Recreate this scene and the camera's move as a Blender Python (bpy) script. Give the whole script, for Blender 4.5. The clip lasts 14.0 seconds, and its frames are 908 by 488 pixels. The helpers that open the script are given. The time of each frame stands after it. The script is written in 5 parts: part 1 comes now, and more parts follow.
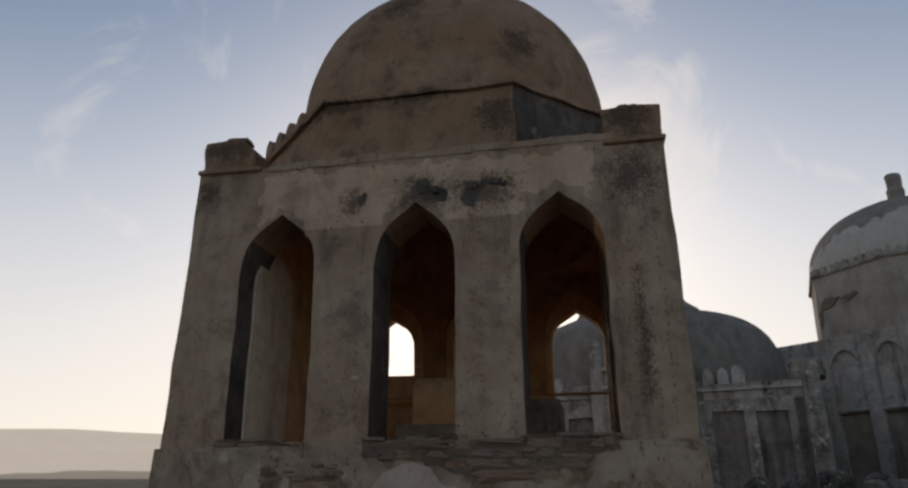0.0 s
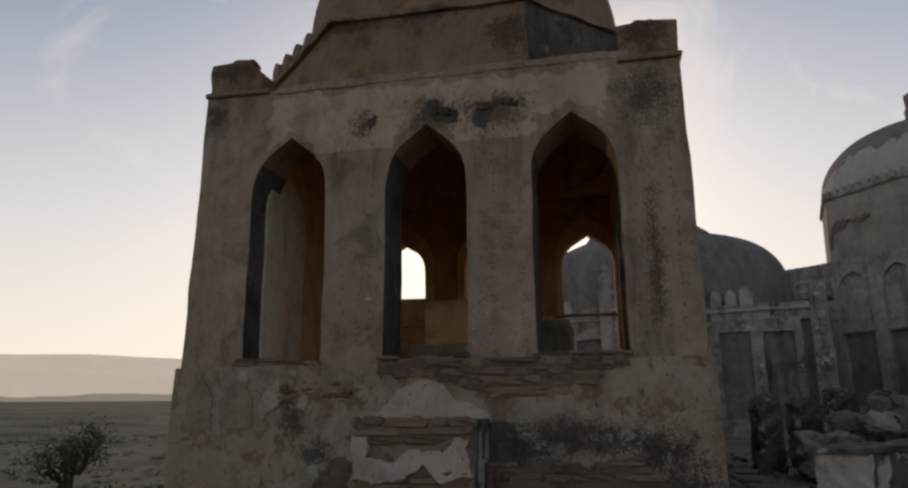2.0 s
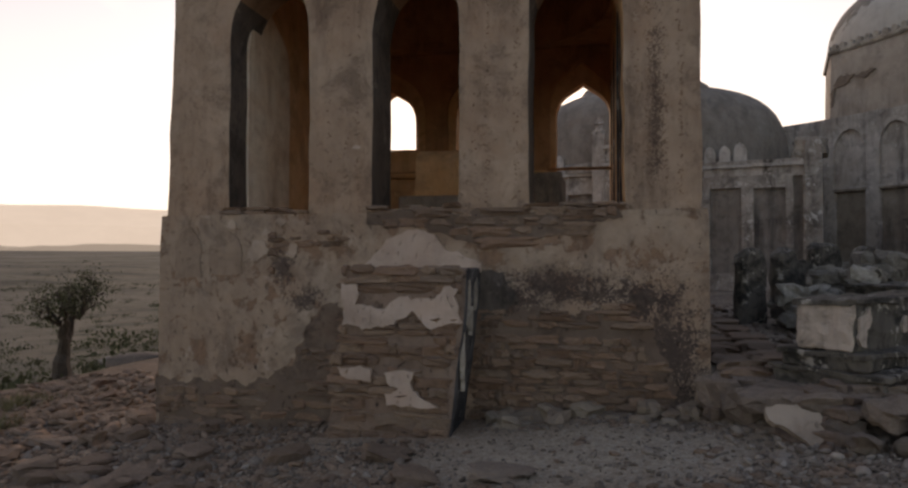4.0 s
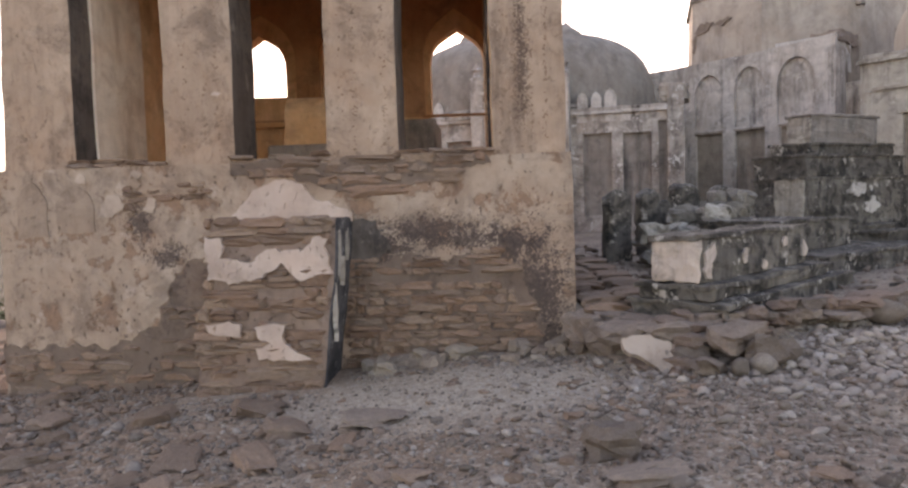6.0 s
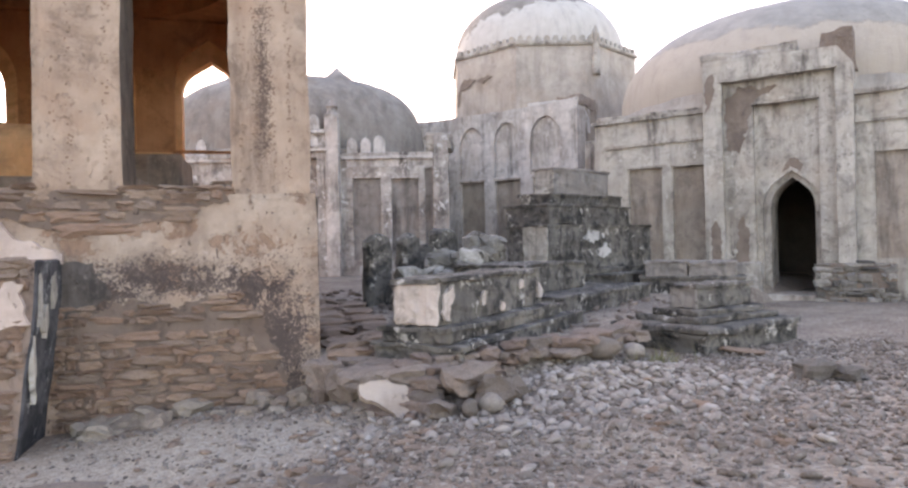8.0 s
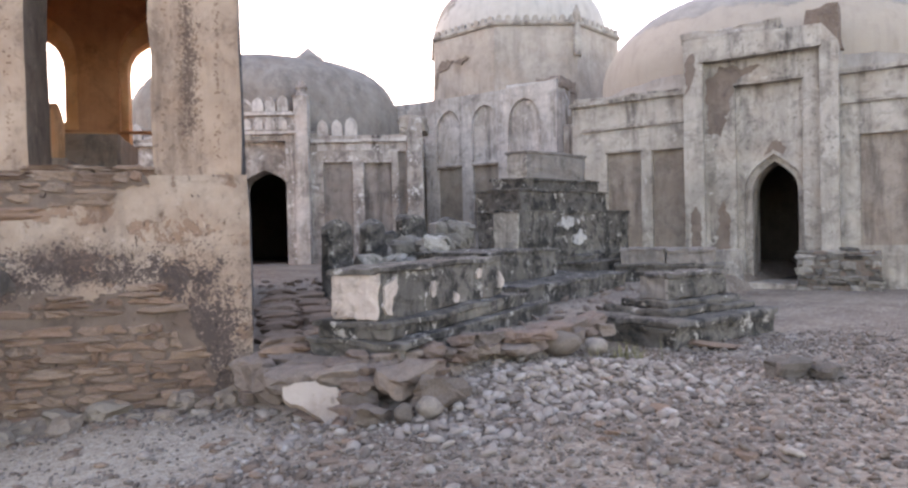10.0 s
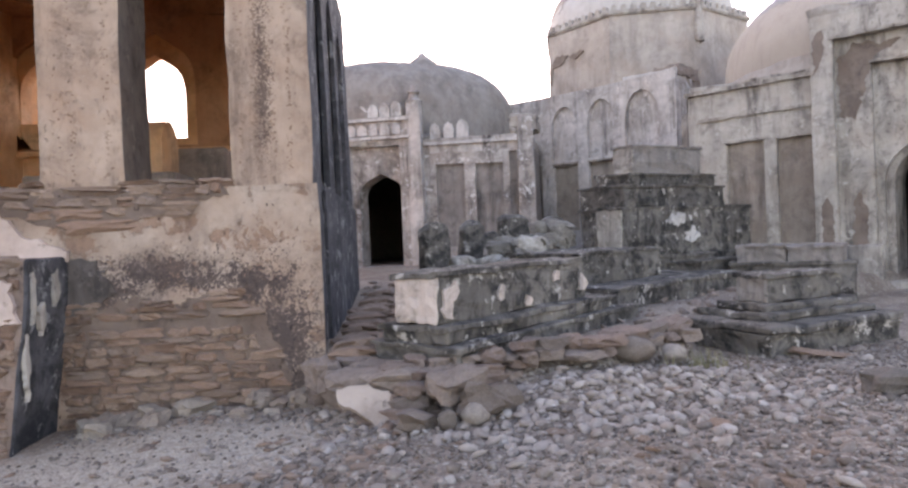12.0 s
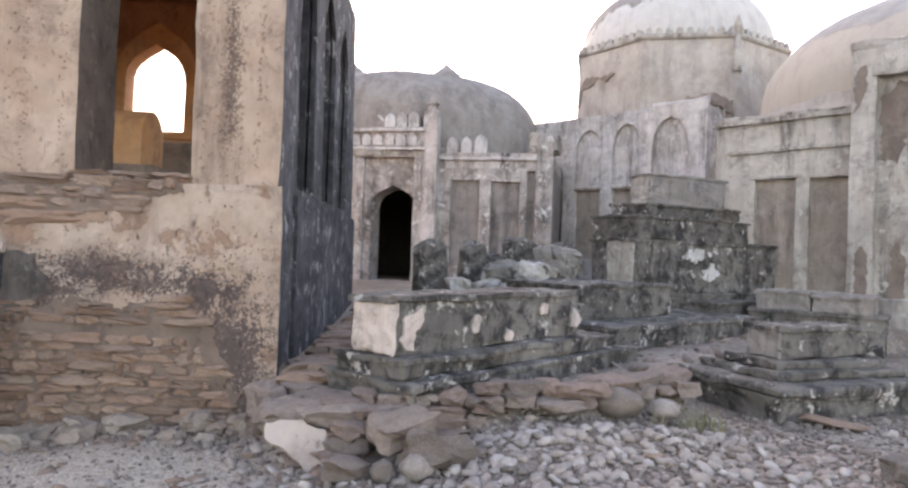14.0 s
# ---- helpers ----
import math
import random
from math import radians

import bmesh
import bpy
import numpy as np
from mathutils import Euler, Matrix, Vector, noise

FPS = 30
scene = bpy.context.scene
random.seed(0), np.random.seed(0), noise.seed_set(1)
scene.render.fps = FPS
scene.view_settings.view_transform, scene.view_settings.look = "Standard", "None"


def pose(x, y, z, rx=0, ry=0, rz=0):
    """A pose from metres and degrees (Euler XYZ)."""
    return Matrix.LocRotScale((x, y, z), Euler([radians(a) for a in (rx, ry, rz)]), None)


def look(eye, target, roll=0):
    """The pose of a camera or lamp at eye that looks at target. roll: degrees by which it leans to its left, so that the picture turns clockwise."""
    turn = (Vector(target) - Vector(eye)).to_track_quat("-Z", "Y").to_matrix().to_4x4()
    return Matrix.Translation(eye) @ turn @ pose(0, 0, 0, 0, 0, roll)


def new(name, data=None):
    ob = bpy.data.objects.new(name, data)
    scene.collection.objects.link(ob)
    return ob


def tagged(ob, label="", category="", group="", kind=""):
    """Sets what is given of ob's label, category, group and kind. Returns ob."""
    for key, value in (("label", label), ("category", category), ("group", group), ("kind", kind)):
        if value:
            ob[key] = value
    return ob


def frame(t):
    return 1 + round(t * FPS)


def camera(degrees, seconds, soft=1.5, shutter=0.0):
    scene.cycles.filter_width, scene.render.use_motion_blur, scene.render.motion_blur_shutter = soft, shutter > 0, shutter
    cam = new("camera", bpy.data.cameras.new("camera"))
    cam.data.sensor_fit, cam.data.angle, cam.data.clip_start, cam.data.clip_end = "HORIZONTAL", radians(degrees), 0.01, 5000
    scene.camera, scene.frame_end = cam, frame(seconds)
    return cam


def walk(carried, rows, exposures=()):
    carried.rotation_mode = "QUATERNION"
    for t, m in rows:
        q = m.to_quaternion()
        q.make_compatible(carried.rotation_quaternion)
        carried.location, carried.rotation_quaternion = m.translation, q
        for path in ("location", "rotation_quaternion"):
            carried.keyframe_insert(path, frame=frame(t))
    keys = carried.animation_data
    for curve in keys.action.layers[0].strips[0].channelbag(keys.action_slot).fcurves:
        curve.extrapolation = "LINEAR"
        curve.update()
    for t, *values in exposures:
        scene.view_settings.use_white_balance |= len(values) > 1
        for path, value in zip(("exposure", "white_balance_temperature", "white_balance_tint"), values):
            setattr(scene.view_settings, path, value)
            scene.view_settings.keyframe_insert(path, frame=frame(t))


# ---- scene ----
cam = camera(66.1, 14.0, soft=2.5)
PATH = [
    (0, (5.849, -8.915, 1.36), (5.479, -7.062, 2.016), -0.4),
    (0.5, (5.815, -8.934, 1.358), (5.462, -7.082, 2.028), 0.2),
    (1, (5.822, -8.981, 1.356), (5.452, -7.143, 2.052), 0.6),
    (1.5, (5.825, -8.952, 1.338), (5.425, -7.082, 1.924), -0.1),
    (2, (5.797, -8.904, 1.3), (5.391, -7.0, 1.755), -0.6),
    (2.5, (5.744, -8.827, 1.258), (5.351, -6.894, 1.591), -0.1),
    (3, (5.757, -8.767, 1.234), (5.349, -6.825, 1.487), -0.3),
    (3.2, (5.753, -8.727, 1.256), (5.338, -6.782, 1.466), 0.1),
    (5.3, (5.87, -8.651, 1.248), (5.604, -6.671, 1.16), -0.4),
    (5.5, (5.906, -8.638, 1.235), (5.702, -6.65, 1.152), -0.5),
    (6, (5.966, -8.618, 1.229), (5.883, -6.623, 1.126), -1.8),
    (6.5, (6.076, -8.583, 1.217), (6.11, -6.586, 1.113), -2.0),
    (7, (6.231, -8.531, 1.202), (6.379, -6.538, 1.135), -2.2),
    (7.5, (6.353, -8.495, 1.21), (6.749, -6.535, 1.211), -1.3),
    (8, (6.468, -8.453, 1.206), (6.993, -6.523, 1.212), -1.3),
    (8.2, (6.538, -8.427, 1.215), (7.115, -6.512, 1.21), -1.1),
    (10.3, (7.195, -7.889, 1.194), (7.729, -5.962, 1.16), -1.5),
    (10.5, (7.242, -7.893, 1.219), (7.733, -5.954, 1.201), -1.9),
    (11, (7.484, -7.913, 1.214), (7.803, -5.939, 1.222), -1.3),
    (11.5, (7.784, -7.948, 1.234), (7.946, -5.954, 1.236), -2.3),
    (12, (7.94, -7.959, 1.222), (8.099, -5.966, 1.196), -2.4),
    (12.5, (8.038, -7.897, 1.222), (8.242, -5.909, 1.137), 0.2),
    (13, (8.182, -7.601, 1.203), (8.374, -5.611, 1.166), 3.6),
    (13.5, (8.371, -7.343, 1.232), (8.497, -5.347, 1.196), 0.6),
    (14, (8.542, -7.17, 1.266), (8.621, -5.172, 1.289), 2.0),
]
walk(cam, [(t, look(eye, target, roll)) for t, eye, target, roll in PATH],
     exposures=[(0, 0.04, 7500, 13), (2, 0.0, 7800, 15), (3.2, 0.15, 8300, 18), (5.3, 1.5, 8800, 26), (6.0, 2.25, 8600, 26), (6.5, 2.95, 8400, 26), (7.5, 2.88, 8000, 24), (11, 2.7, 7800, 25), (12.5, 2.68, 7700, 27), (14, 2.9, 7950, 23)])

# ---- light ----
SUN_AZ, SUN_EL = -9.0, 19.0          # degrees from +y towards +x, and above the horizon
world = bpy.data.worlds.new("evening_sky")
scene.world = world
world.use_nodes = True
wn, wl = world.node_tree.nodes, world.node_tree.links
sky = wn.new("ShaderNodeTexSky")
sky.sky_type = "NISHITA"
sky.sun_disc = False
sky.sun_elevation = radians(SUN_EL)
sky.sun_rotation = radians(SUN_AZ)
sky.air_density, sky.dust_density, sky.ozone_density = 1.1, 0.65, 2.3
wn["Background"].inputs["Strength"].default_value = 0.105
wisp = wn.new("ShaderNodeTexNoise")
wisp.inputs["Scale"].default_value, wisp.inputs["Detail"].default_value = 3.2, 8
wisp.inputs["Roughness"].default_value, wisp.inputs["Distortion"].default_value = 0.62, 0.9
wisp_ramp = wn.new("ShaderNodeMapRange")
for key, value in (("From Min", 0.53), ("From Max", 0.78), ("To Min", 0.0), ("To Max", 0.7)):
    wisp_ramp.inputs[key].default_value = value
wl.new(wisp.outputs["Fac"], wisp_ramp.inputs["Value"])
veil = wn.new("ShaderNodeMix")
veil.data_type = "RGBA"
veil.inputs[7].default_value = (8.2, 8.1, 8.1, 1)
wl.new(wisp_ramp.outputs[0], veil.inputs[0])
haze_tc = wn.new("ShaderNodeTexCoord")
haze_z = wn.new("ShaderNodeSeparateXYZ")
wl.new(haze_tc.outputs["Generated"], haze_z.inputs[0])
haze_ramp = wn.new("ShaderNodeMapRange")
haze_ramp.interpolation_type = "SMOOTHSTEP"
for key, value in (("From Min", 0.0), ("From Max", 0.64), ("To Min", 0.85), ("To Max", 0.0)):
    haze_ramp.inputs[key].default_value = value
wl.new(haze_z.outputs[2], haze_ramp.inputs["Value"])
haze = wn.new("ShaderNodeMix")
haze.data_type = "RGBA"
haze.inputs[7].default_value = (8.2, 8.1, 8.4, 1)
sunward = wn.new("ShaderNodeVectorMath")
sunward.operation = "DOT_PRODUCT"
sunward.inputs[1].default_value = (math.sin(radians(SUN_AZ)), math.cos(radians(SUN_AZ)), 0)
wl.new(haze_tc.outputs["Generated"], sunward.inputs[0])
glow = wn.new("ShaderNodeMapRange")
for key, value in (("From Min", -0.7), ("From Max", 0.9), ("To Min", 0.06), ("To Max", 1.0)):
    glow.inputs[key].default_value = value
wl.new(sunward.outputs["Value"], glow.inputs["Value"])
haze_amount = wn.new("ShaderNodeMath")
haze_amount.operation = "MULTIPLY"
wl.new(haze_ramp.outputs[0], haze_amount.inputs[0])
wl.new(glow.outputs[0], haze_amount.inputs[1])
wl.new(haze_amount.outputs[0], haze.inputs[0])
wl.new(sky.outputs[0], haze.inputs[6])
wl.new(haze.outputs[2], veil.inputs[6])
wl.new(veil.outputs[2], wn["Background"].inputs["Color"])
sun = new("sun", bpy.data.lights.new("sun", "SUN"))
sun.data.energy, sun.data.angle, sun.data.color = 0.5, radians(24), (1.0, 0.85, 0.68)
saz, sel = radians(SUN_AZ), radians(SUN_EL)
sun.matrix_world = look((math.sin(saz) * math.cos(sel) * 40, math.cos(saz) * math.cos(sel) * 40, math.sin(sel) * 40), (0, 0, 0))


# ---- materials ----
class Mat:
    """A node material under construction."""

    def __init__(self, name, rough=0.9):
        self.m = bpy.data.materials.new(name)
        self.m.use_nodes = True
        self.n, self.l = self.m.node_tree.nodes, self.m.node_tree.links
        self.b = self.n["Principled BSDF"]
        self.b.inputs["Roughness"].default_value = rough
        self.b.inputs["Specular IOR Level"].default_value = 0.25
        self.tc = self.n.new("ShaderNodeTexCoord").outputs["Object"]

    def put(self, socket, value):
        if hasattr(value, "links"):
            self.l.new(value, socket)
        else:
            socket.default_value = value

    def scaled(self, sx, sy, sz):
        n = self.n.new("ShaderNodeMapping")
        n.inputs["Scale"].default_value = (sx, sy, sz)
        self.l.new(self.tc, n.inputs["Vector"])
        return n.outputs[0]

    def noise(self, scale, detail=6.0, rough=0.6, vec=None, dist=0.0):
        n = self.n.new("ShaderNodeTexNoise")
        n.inputs["Scale"].default_value, n.inputs["Detail"].default_value = scale, detail
        n.inputs["Roughness"].default_value, n.inputs["Distortion"].default_value = rough, dist
        self.l.new(vec or self.tc, n.inputs["Vector"])
        return n.outputs["Fac"]

    def cells(self, scale, vec=None, feature="F1", out="Distance"):
        n = self.n.new("ShaderNodeTexVoronoi")
        n.feature = feature
        n.inputs["Scale"].default_value = scale
        self.l.new(vec or self.tc, n.inputs["Vector"])
        return n.outputs[out]

    def ramp(self, fac, lo, hi, a=0.0, b=1.0):
        n = self.n.new("ShaderNodeMapRange")
        self.l.new(fac, n.inputs["Value"])
        for key, v in (("From Min", lo), ("From Max", hi), ("To Min", a), ("To Max", b)):
            n.inputs[key].default_value = v
        return n.outputs[0]

    def math(self, op, a, b):
        n = self.n.new("ShaderNodeMath")
        n.operation = op
        self.put(n.inputs[0], a), self.put(n.inputs[1], b)
        return n.outputs[0]

    def mix(self, fac, a, b, kind="MIX"):
        n = self.n.new("ShaderNodeMix")
        n.data_type, n.blend_type = "RGBA", kind
        self.put(n.inputs[0], fac)
        for s, v in ((n.inputs[6], a), (n.inputs[7], b)):
            self.put(s, v if hasattr(v, "links") else (*v, 1.0))
        return n.outputs[2]

    def axis(self, k):
        n = self.n.new("ShaderNodeSeparateXYZ")
        self.l.new(self.tc, n.inputs[0])
        return n.outputs[k]

    def spot(self, cx, cz, rx, rz):
        """A ragged blotch on an upright face, about (cx, cz)."""
        dx = self.math("DIVIDE", self.math("SUBTRACT", self.axis(0), cx), rx)
        dz = self.math("DIVIDE", self.math("SUBTRACT", self.axis(2), cz), rz)
        d = self.math("SQRT", self.math("ADD", self.math("MULTIPLY", dx, dx), self.math("MULTIPLY", dz, dz)), 0.0)
        n = self.math("ADD", self.math("MULTIPLY", self.noise(5.0, 6, 0.7, dist=0.4), 2.2), d)
        n = self.math("ADD", self.math("MULTIPLY", self.noise(38.0, 6, 0.75), 4.2), n)
        return self.ramp(n, 3.95, 3.65)

    def done(self, color, height=None, strength=0.5, distance=0.02):
        self.put(self.b.inputs["Base Color"], color if hasattr(color, "links") else (*color, 1.0))
        if height is not None:
            n = self.n.new("ShaderNodeBump")
            n.inputs["Strength"].default_value, n.inputs["Distance"].default_value = strength, distance
            self.l.new(height, n.inputs["Height"])
            self.l.new(n.outputs[0], self.b.inputs["Normal"])
        return self.m


def plaster(name, base, light, dark, stain=0.5, streak=0.5, pits=0.3, amount=0.0, size=1.6, spots=(), bare=None, chip=None, chips=0.5, columns=0.0):
    """Old lime plaster: broad tone changes, mould blotches, runs down the wall, pits; spots: mould at known places; bare: brown ground coat where it flaked."""
    m = Mat(name)
    col = m.mix(m.ramp(m.noise(0.7, 4), 0.35, 0.65), base, light)
    col = m.mix(m.ramp(m.noise(3.1, 8, 0.7), 0.42, 0.75, 0, 0.55), col, [c * 0.62 for c in base])
    tint = m.noise(1.3, 5, 0.6)
    col = m.mix(m.ramp(tint, 0.5, 0.7, 0, 0.35), col, (base[0] * 0.95, base[1] * 0.78, base[2] * 0.66))
    runs = m.math("MULTIPLY", m.ramp(m.noise(1.0, 8, 0.7, m.scaled(2.6, 2.6, 0.42)), 0.48, 0.62), m.ramp(m.noise(0.55, 5, 0.6), 0.4, 0.62, 0.15, 1.0))
    col = m.mix(m.math("MULTIPLY", runs, streak), col, dark)
    thin = m.ramp(m.noise(1.0, 5, 0.6, m.scaled(9, 9, 0.5)), 0.55, 0.75, 0, 0.3)
    col = m.mix(m.math("MULTIPLY", thin, streak), col, dark)
    if bare:
        gone = m.ramp(m.noise(2.6, 10, 0.72, dist=0.3), 0.55, 0.575)
        col = m.mix(m.math("MULTIPLY", gone, 0.6), col, m.mix(m.ramp(m.noise(9, 6, 0.7), 0.35, 0.65), bare, [c * 0.6 for c in bare]))
    blot = m.noise(size, 9, 0.75, dist=0.4)
    col = m.mix(m.math("MULTIPLY", m.ramp(blot, 0.5 - amount, 0.62 - amount), stain), col, dark)
    for sp in spots:
        col = m.mix(m.math("MULTIPLY", m.spot(*sp), 0.85), col, dark)
    pit = m.ramp(m.noise(16, 5, 0.65, m.scaled(1, 1, 0.7)), 0.6, 0.66)
    here = m.ramp(m.noise(1.1, 4), 0.42, 0.58)
    col = m.mix(m.math("MULTIPLY", m.math("MULTIPLY", pit, here), pits), col, [c * 0.5 for c in dark])
    flake = m.ramp(m.noise(3.6, 10, 0.74, dist=0.15), 0.61 - 0.11 * (chips - 0.5), 0.64 - 0.11 * (chips - 0.5))
    col = m.mix(m.math("MULTIPLY", flake, chips), col, chip or light)
    h = m.math("ADD", m.math("MULTIPLY", m.noise(22, 8, 0.7), 0.5), m.math("SUBTRACT", m.noise(4, 6, 0.6), m.math("MULTIPLY", pit, 0.6)))
    if columns:
        lines = m.ramp(m.noise(1.0, 3, 0.5, m.scaled(4.6, 4.6, 0.14)), 0.53, 0.6)
        peck = m.ramp(m.noise(24, 4, 0.6, m.scaled(1, 1, 0.62)), 0.54, 0.6)
        hole = m.math("MULTIPLY", m.math("MULTIPLY", peck, lines), columns)
        col = m.mix(hole, col, [c * 0.75 for c in dark])
        h = m.math("SUBTRACT", h, m.math("MULTIPLY", hole, 0.8))
    if bare:
        h = m.math("SUBTRACT", h, m.math("MULTIPLY", gone, 0.35))
    return m.done(col, h, 0.7, 0.03)


def stone(name, colors, dark, bump=0.6, scale=1.0):
    """Stone whose tone differs from piece to piece."""
    m = Mat(name)
    info = m.n.new("ShaderNodeObjectInfo").outputs["Random"]
    isle = m.n.new("ShaderNodeNewGeometry").outputs["Random Per Island"]
    f = m.math("FRACT", m.math("ADD", info, isle), 0.0)
    n = m.n.new("ShaderNodeValToRGB")
    el = n.color_ramp.elements
    while len(el) < len(colors):
        el.new(0.5)
    for k, c in enumerate(colors):
        el[k].position, el[k].color = k / (len(colors) - 1), (*c, 1)
    m.l.new(f, n.inputs[0])
    col = m.mix(m.ramp(m.noise(6 * scale, 8, 0.7), 0.4, 0.75, 0, 0.7), n.outputs[0], dark)
    col = m.mix(m.ramp(m.noise(28 * scale, 4), 0.5, 0.8, 0, 0.35), col, (0.5, 0.46, 0.4))
    h = m.math("ADD", m.noise(9 * scale, 8, 0.7), m.math("MULTIPLY", m.noise(50 * scale, 3), 0.35))
    return m.done(col, h, bump, 0.02)


tan_plaster = plaster("tan_plaster", (0.385, 0.258, 0.184), (0.475, 0.35, 0.265), (0.1, 0.065, 0.05), 0.5, 0.6, 0.3, columns=0.15,
                      spots=[(3.6, 5.3, 0.5, 0.4), (4.5, 5.25, 0.6, 0.35), (6.55, 5.35, 0.45, 0.5), (2.6, 5.25, 0.2, 0.25), (6.5, 3.2, 0.12, 1.2), (0.25, 5.6, 0.3, 0.3)])
plinth_plaster = plaster("plinth_plaster", (0.37, 0.252, 0.182), (0.48, 0.375, 0.295), (0.085, 0.062, 0.054), 0.4, 0.3, 0.9, chip=(0.54, 0.42, 0.345), chips=0.5,
                         spots=[(4.75, 0.75, 0.55, 0.4), (4.5, 0.2, 0.3, 0.8), (6.55, 0.35, 0.45, 0.85), (5.7, 0.86, 1.1, 0.16), (6.75, -0.4, 0.3, 0.5), (6.72, 0.1, 0.4, 0.8), (6.3, 0.78, 0.6, 0.3), (5.4, 0.98, 1.2, 0.22), (1.75, 1.15, 0.25, 0.35), (2.1, 0.75, 0.3, 0.2)], bare=(0.29, 0.155, 0.095))
grey_plaster = plaster("grey_plaster", (0.35, 0.302, 0.258), (0.5, 0.448, 0.39), (0.07, 0.058, 0.052), 0.55, 1.0, 0.6, size=2.2, chips=0.75)
lime_plaster = plaster("lime_plaster", (0.42, 0.365, 0.32), (0.68, 0.615, 0.565), (0.1, 0.085, 0.078), 0.4, 0.85, 0.3, size=2.2, chips=0.7)
pale_plaster = plaster("pale_plaster", (0.4, 0.352, 0.3), (0.54, 0.49, 0.43), (0.075, 0.064, 0.056), 0.45, 0.8, 0.6, size=2.4, chips=0.7)
streaked_plaster = plaster("streaked_plaster", (0.36, 0.305, 0.265), (0.55, 0.5, 0.46), (0.065, 0.055, 0.05), 0.55, 1.0, 0.6, 0.02, 2.4, chip=(0.62, 0.58, 0.55), chips=0.9)
panel_plaster = plaster("panel_plaster", (0.3, 0.24, 0.193), (0.41, 0.345, 0.29), (0.10, 0.082, 0.072), 0.4, 0.8, 0.3, size=2.0)
dome_plaster = plaster("dome_plaster", (0.31, 0.188, 0.118), (0.4, 0.262, 0.18), (0.09, 0.06, 0.043), 0.55, 0.35, 0.4, spots=[(2.2, 6.92, 0.9, 0.16), (3.4, 6.95, 0.8, 0.14), (4.7, 6.55, 0.45, 0.45), (6.5, 6.2, 0.5, 0.35), (0.5, 6.3, 0.5, 0.3), (3.0, 9.2, 0.5, 0.4), (5.0, 8.3, 0.4, 0.4)])
grey_dome = plaster("grey_dome", (0.26, 0.222, 0.192), (0.345, 0.305, 0.27), (0.11, 0.093, 0.082), 0.35, 0.45, 0.2)
drum_plaster = plaster("drum_plaster", (0.41, 0.345, 0.29), (0.49, 0.425, 0.37), (0.17, 0.14, 0.12), 0.35, 0.6, 0.2)
pale_dome = plaster("pale_dome", (0.35, 0.298, 0.25), (0.43, 0.375, 0.325), (0.16, 0.132, 0.112), 0.35, 0.4, 0.2)
flaked_mortar = plaster("flaked_mortar", (0.2, 0.152, 0.122), (0.28, 0.22, 0.18), (0.08, 0.062, 0.052), 0.5, 0.2, 0.6)
white_dome = plaster("white_dome", (0.52, 0.475, 0.435), (0.66, 0.62, 0.58), (0.13, 0.115, 0.105), 0.5, 0.7, 0.3, size=2.6)
ochre_plaster = plaster("ochre_plaster", (0.72, 0.39, 0.18), (0.8, 0.54, 0.32), (0.24, 0.125, 0.065), 0.35, 0.35, 0.2)
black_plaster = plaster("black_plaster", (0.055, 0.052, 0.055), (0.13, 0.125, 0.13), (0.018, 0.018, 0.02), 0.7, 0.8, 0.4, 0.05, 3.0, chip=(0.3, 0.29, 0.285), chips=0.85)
grave_plaster = plaster("grave_plaster", (0.115, 0.1, 0.086), (0.23, 0.204, 0.176), (0.022, 0.021, 0.02), 0.88, 0.8, 0.6, 0.03, 3.0, chip=(0.47, 0.425, 0.38), chips=0.8)
dark_red = plaster("dark_red", (0.46, 0.23, 0.115), (0.56, 0.32, 0.18), (0.16, 0.08, 0.045), 0.5, 0.5, 0.3)
# pale inner panel, its colour raised to stand for light from the side openings
lit_limewash = plaster("lit_limewash", (0.8, 0.65, 0.5), (0.84, 0.74, 0.62), (0.4, 0.25, 0.15), 0.4, 0.5, 0.2)
# floor lightened in colour to bounce light up into the room
bounce_floor = plaster("bounce_floor", (0.5, 0.36, 0.25), (0.58, 0.45, 0.33), (0.3, 0.2, 0.13), 0.4, 0.0, 0.3)
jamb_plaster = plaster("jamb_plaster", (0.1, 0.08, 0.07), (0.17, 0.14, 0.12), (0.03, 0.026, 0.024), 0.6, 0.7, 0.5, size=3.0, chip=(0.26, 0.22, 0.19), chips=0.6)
white_plaster = plaster("white_plaster", (0.5, 0.375, 0.31), (0.6, 0.48, 0.415), (0.28, 0.21, 0.17), 0.3, 0.2, 0.3)
repair_plaster = plaster("repair_plaster", (0.43, 0.32, 0.25), (0.53, 0.42, 0.345), (0.15, 0.11, 0.09), 0.4, 0.3, 0.6)
trace_plaster = plaster("trace_plaster", (0.31, 0.215, 0.158), (0.38, 0.285, 0.22), (0.085, 0.062, 0.054), 0.4, 0.3, 0.6)
brown_coat = plaster("brown_coat", (0.23, 0.145, 0.1), (0.3, 0.2, 0.145), (0.09, 0.06, 0.048), 0.5, 0.3, 0.6)
slab_stone = stone("slab_stone", [(0.29, 0.175, 0.12), (0.35, 0.24, 0.172), (0.19, 0.122, 0.088), (0.3, 0.182, 0.125), (0.26, 0.185, 0.14), (0.23, 0.135, 0.092)], (0.125, 0.08, 0.06))
